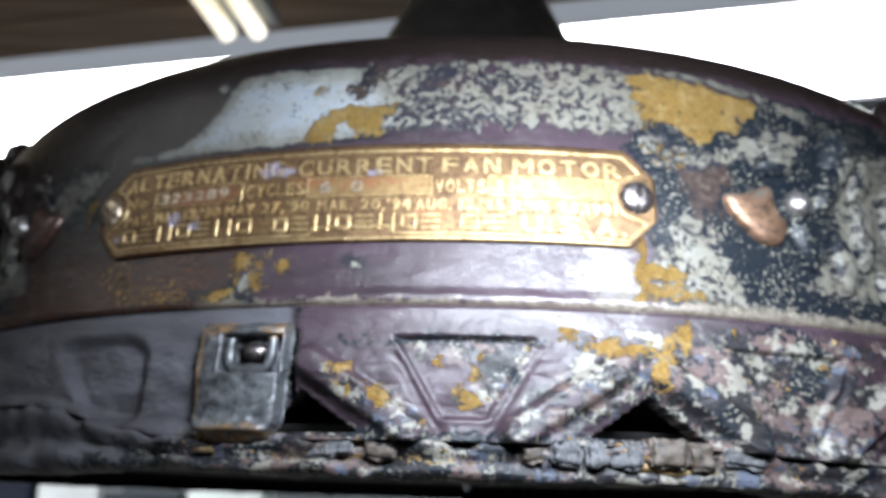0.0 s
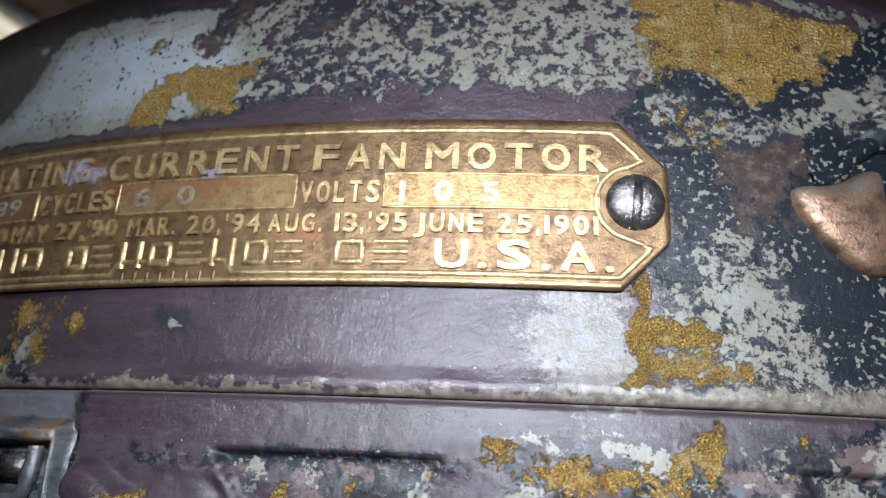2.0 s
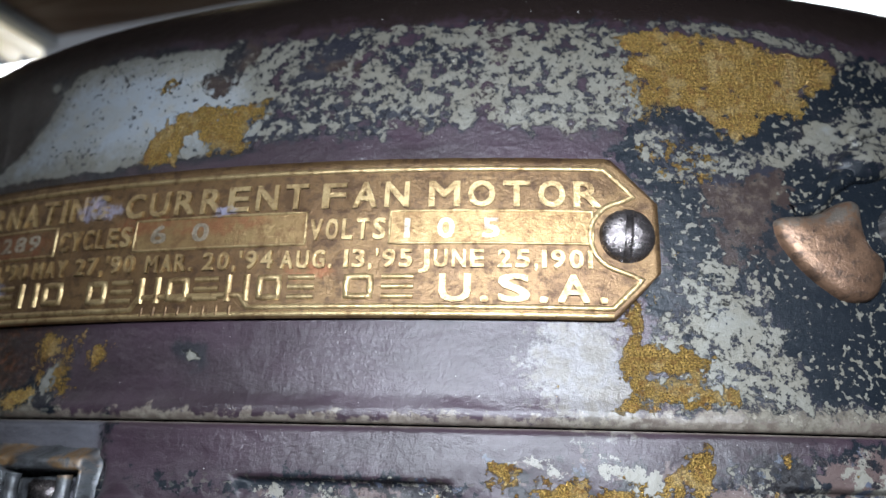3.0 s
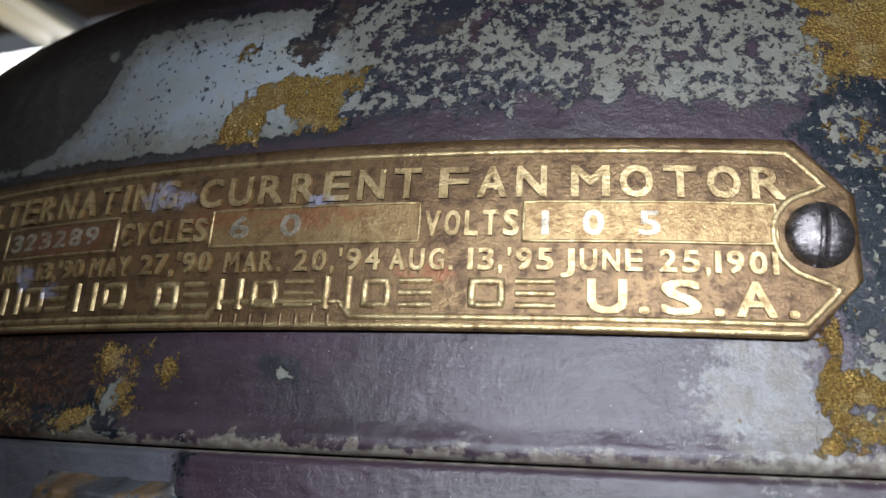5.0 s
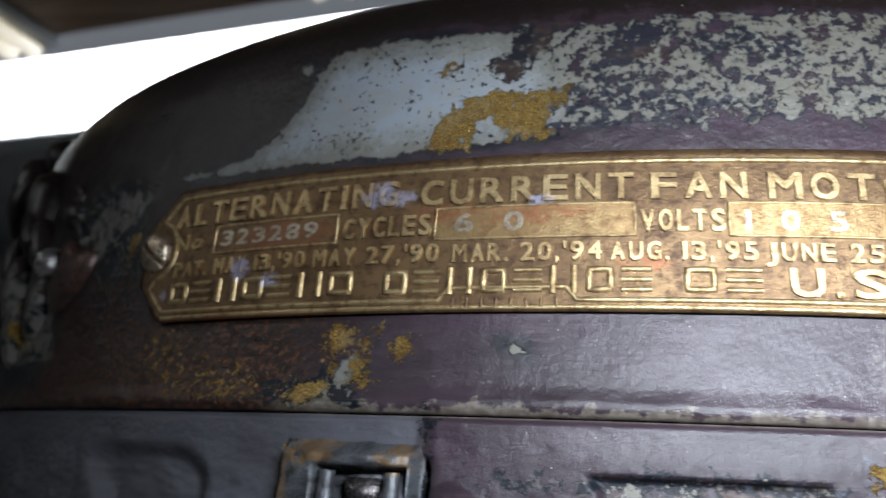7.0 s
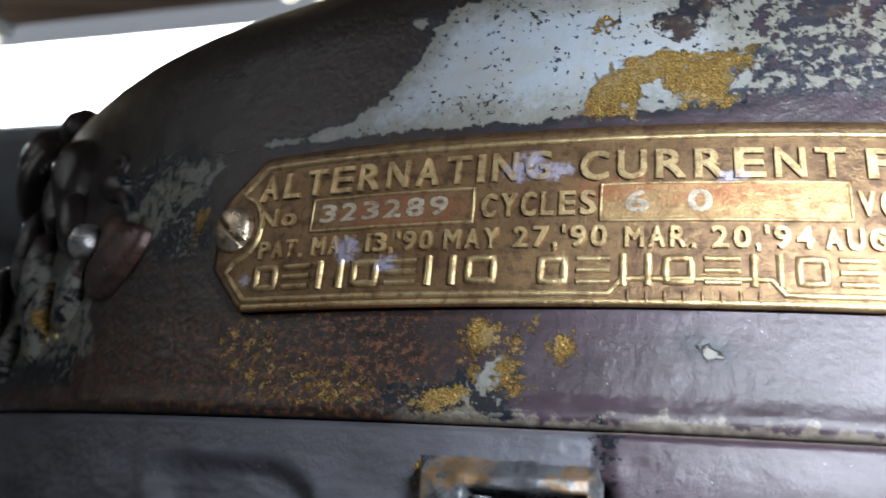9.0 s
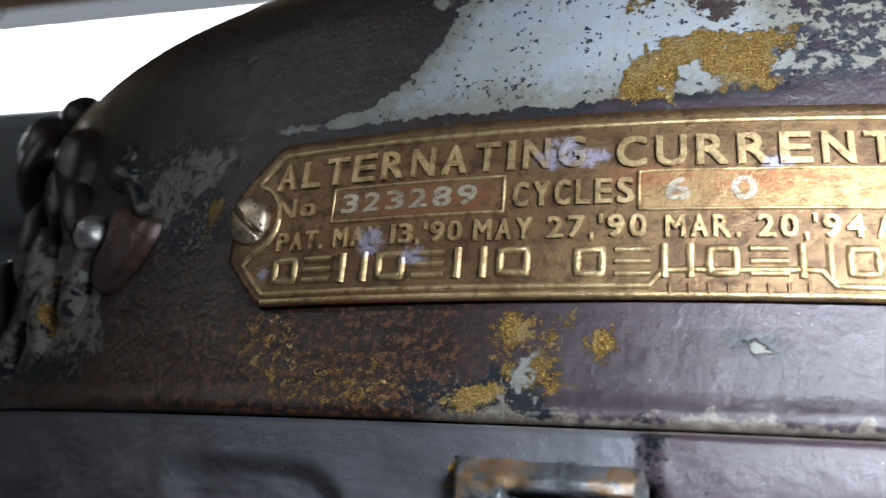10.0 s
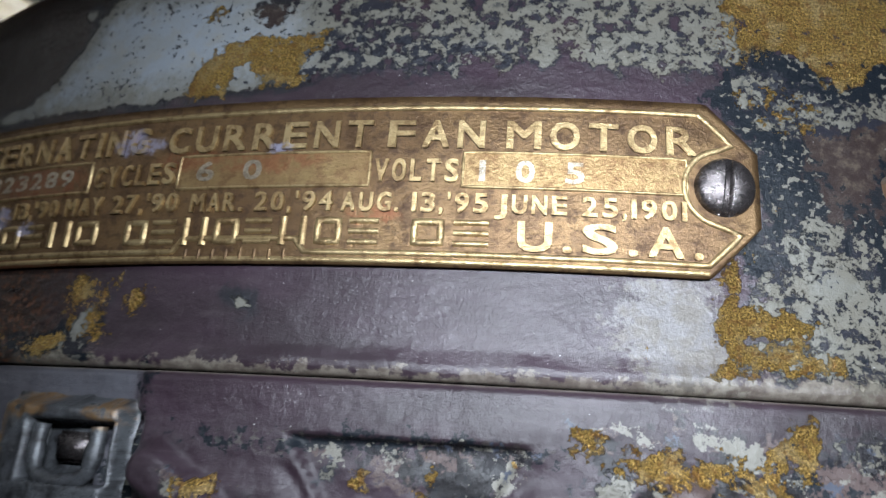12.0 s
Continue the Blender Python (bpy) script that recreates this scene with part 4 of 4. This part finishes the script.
def ornament(side):
    def at(d, z, rx, rz, out, tilt=0.0):
        return lump(MID + side * d, z, rx, rz, out, side * tilt)

    path = rounded([(24.9, 25.3), (26.7, 26.6), (27.4, 29.3), (28.7, 31.8), (30.0, 33.2), (28.6, 36.5), (30.8, 38.7)], False)
    vein = tube([(MID + side * d, z) for d, z in path], [1.3 - 0.6 * abs(i / (len(path) - 1) - 0.5) for i in range(len(path))])
    leaves = [at(30.6, 16.6, 3.2, 6.0, 2.6, 22), at(33.6, 13.0, 3.0, 6.6, 2.8, 10), at(36.0, 20.5, 3.4, 8.0, 3.0, 0), at(33.4, 29.0, 3.2, 6.6, 2.8, -26),
              at(29.3, 32.8, 4.6, 2.4, 2.0, 20), at(37.0, 33.5, 3.0, 7.0, 2.8, -20), at(39.6, 26.0, 3.0, 8.0, 3.2, -5), at(37.6, 9.0, 2.8, 5.0, 2.6, 20),
              at(35.0, 37.0, 4.6, 8.0, 4.2, -18), at(50.0, 50.0, 8.0, 9.0, 6.5, 20), at(46.0, 43.0, 5.0, 9.0, 5.0, 10), at(47.5, 57.0, 7.0, 5.0, 4.5, 25), at(43.5, 17.0, 4.0, 9.0, 5.0, 0)]
    part("vein", add_uv(vein), PAINT, motor, "cast vein in flaking enamel")
    for leaf in leaves:
        part("leaf", add_uv(leaf), PAINT, motor, "cast leaf in flaking enamel")
    part("boss", add_uv(horn(side)), COPPER if side > 0 else DARK_COPPER, motor, "rubbed bare copper horn-shaped boss" if side > 0 else "dark red horn-shaped cast boss")
    part("bead", add_uv(at(30.4, 24.4, 2.7, 2.9, 3.2)), STEEL, motor, "bright round bead")


ornament(1)
ornament(-1)


# ---- terminal lug on the lower casting ----
STRAP_RUST = ((0.20, 0.105, 0.030), [(-15.2, -22.6, 7, 1.6, 0), (-17.7, -13, 1.1, 8, 0), (-16.6, -4.2, 3.4, 1.6, 0), (-12.9, -5.0, 2.0, 1.6, 0)])
STRAP = metal_material("worn_grey_strap", (0.105, 0.112, 0.118), (0.058, 0.060, 0.066), (0.014, 0.013, 0.014), 0.30, 0.4, [STRAP_RUST])


def lug():
    def place(x, y):  # x, y from -1 to 1 over the lug
        s, v = -15.15 * MM + x * 8.7 * (1 - 0.04 * (1 - y) - 0.22 * smooth(-0.55, -1.0, y) ** 2), -13.2 + y * 10.2 - (1.2 * (1 - x * x) if y < -0.9 else 0)
        px, py = (s + 14.4 * MM) / 4.9, (v + 9.0) / 3.0
        pocket = smooth(1.12, 0.92, max(abs(px), abs(py)))
        edge = smooth(1.0, 0.86, abs(x)) * smooth(1.0, 0.84, abs(y))
        lift = 0.2 + edge * (2.2 + 1.3 * (1 - x * x) + 0.9 * smooth(-0.6, -0.95, y)) - 3.0 * pocket
        return on_band(s, v, (lift + noise.noise((s * 0.5, v * 0.5, 7)) * 0.35) / 1000)

    ob = part("terminal_lug", add_uv(grid([-1 + i / 40 for i in range(81)], [-1 + i / 40 for i in range(81)], place)), STRAP, motor, "worn grey strap lug with a square pocket")
    hook = rounded([(-15.7, -5.2), (-15.75, -8.5), (-15.6, -11.6), (-14.4, -12.3), (-13.2, -11.6), (-13.05, -8.5), (-13.1, -5.2)], False)
    part("hook", add_uv(tube(hook, [0.95] * len(hook), 0.0026)), STRAP, ob, "bent grey wire hook")
    bm = box(4.4, 3.2, 1.4, 0.35)
    bm.transform(Matrix.Translation(on_band(-14.4 * MM, -8.6, 0.0012)) @ pose(0, 0, 0, 90, 0, -14.4) @ Matrix.Scale(0.001, 4))
    part("tab", add_uv(bm), SCREW_STEEL, ob, "dark steel tab in the pocket")


lug()


# ---- wrapped coil ends and loose bits along the lower edge ----
def cloth_material(name, a, b, dark):
    n = Nodes(name)
    p = n.uv()
    weave = n.noise(n.vec("MULTIPLY", p, (3.0, 0.8, 1.0)), 1.0, 4, 0.6)
    col = n.mix(n.ramp(weave, 0.35, 0.65), a, b)
    col = n.mix(n.ramp(n.noise(p, 0.6, 6, 0.7), 0.5, 0.62, 0.0, 0.9), col, dark)
    n.bump(weave, 0.0003)
    return n.set(Base_Color=col, Roughness=0.6)


CLOTH_GREY = cloth_material("grey_coil_tape", (0.060, 0.059, 0.062), (0.028, 0.028, 0.032), (0.012, 0.012, 0.014))
CLOTH_BROWN = cloth_material("brown_coil_tape", (0.055, 0.039, 0.028), (0.026, 0.019, 0.014), (0.012, 0.01, 0.008))


def coil_end(phi, z, width, height, out, tilt, material):
    """A flattened, tape-wrapped block lying on the casting."""
    bm = box(width, height, out, 0.5)
    bmesh.ops.subdivide_edges(bm, edges=bm.edges[:], cuts=5, use_grid_fill=True)
    for v in bm.verts:
        v.co += v.co.normalized() * (0.9 * noise.noise(v.co * 0.55 + Vector((phi, z, 0))) + 0.5 * noise.noise(v.co * 1.4 + Vector((z, phi, 0))))
    bm.transform(Matrix.Translation(on_band(phi * MM, z - 0.8, out * 0.0001)) @ pose(0, 0, 0, 90, 0, phi) @ pose(0, 0, 0, 0, 0, tilt) @ Matrix.Scale(0.001, 4))
    part("coil_end", add_uv(bm), material, motor, "tape-wrapped coil end")


coil_end(1.9, -24.0, 4.2, 2.6, 2.6, 6, CLOTH_BROWN)
coil_end(3.7, -23.3, 5.2, 4.4, 3.4, -8, CLOTH_GREY)
coil_end(5.3, -23.6, 3.4, 4.8, 3.8, 14, CLOTH_GREY)
coil_end(7.0, -23.9, 5.8, 4.0, 3.4, 3, CLOTH_GREY)
coil_end(9.4, -23.2, 6.4, 4.6, 3.8, -5, CLOTH_BROWN)
coil_end(11.4, -23.6, 4.6, 4.0, 3.4, 8, CLOTH_BROWN)
coil_end(14.2, -23.4, 8.0, 3.2, 2.8, -4, CLOTH_GREY)
coil_end(-9.4, -23.9, 7.0, 2.6, 2.8, 4, CLOTH_GREY)
coil_end(-6.6, -24.2, 5.0, 2.4, 2.6, -6, CLOTH_BROWN)
for path, r in (([(5.6 + 0.55 * i, -26.4 + 0.4 * math.sin(i * 0.5)) for i in range(11)], 0.85), ([(-18.5 + 0.5 * i, -24.6 - 0.10 * i) for i in range(8)], 0.7), ([(-1.6 + 0.4 * i, -23.4 - 0.2 * i) for i in range(6)], 1.0)):
    part("brass_strip", add_uv(tube(path, [r * (1 - abs(2 * i / (len(path) - 1) - 1) ** 3 * 0.7) for i in range(len(path))])), BRASS, motor, "bent rubbed brass strip")
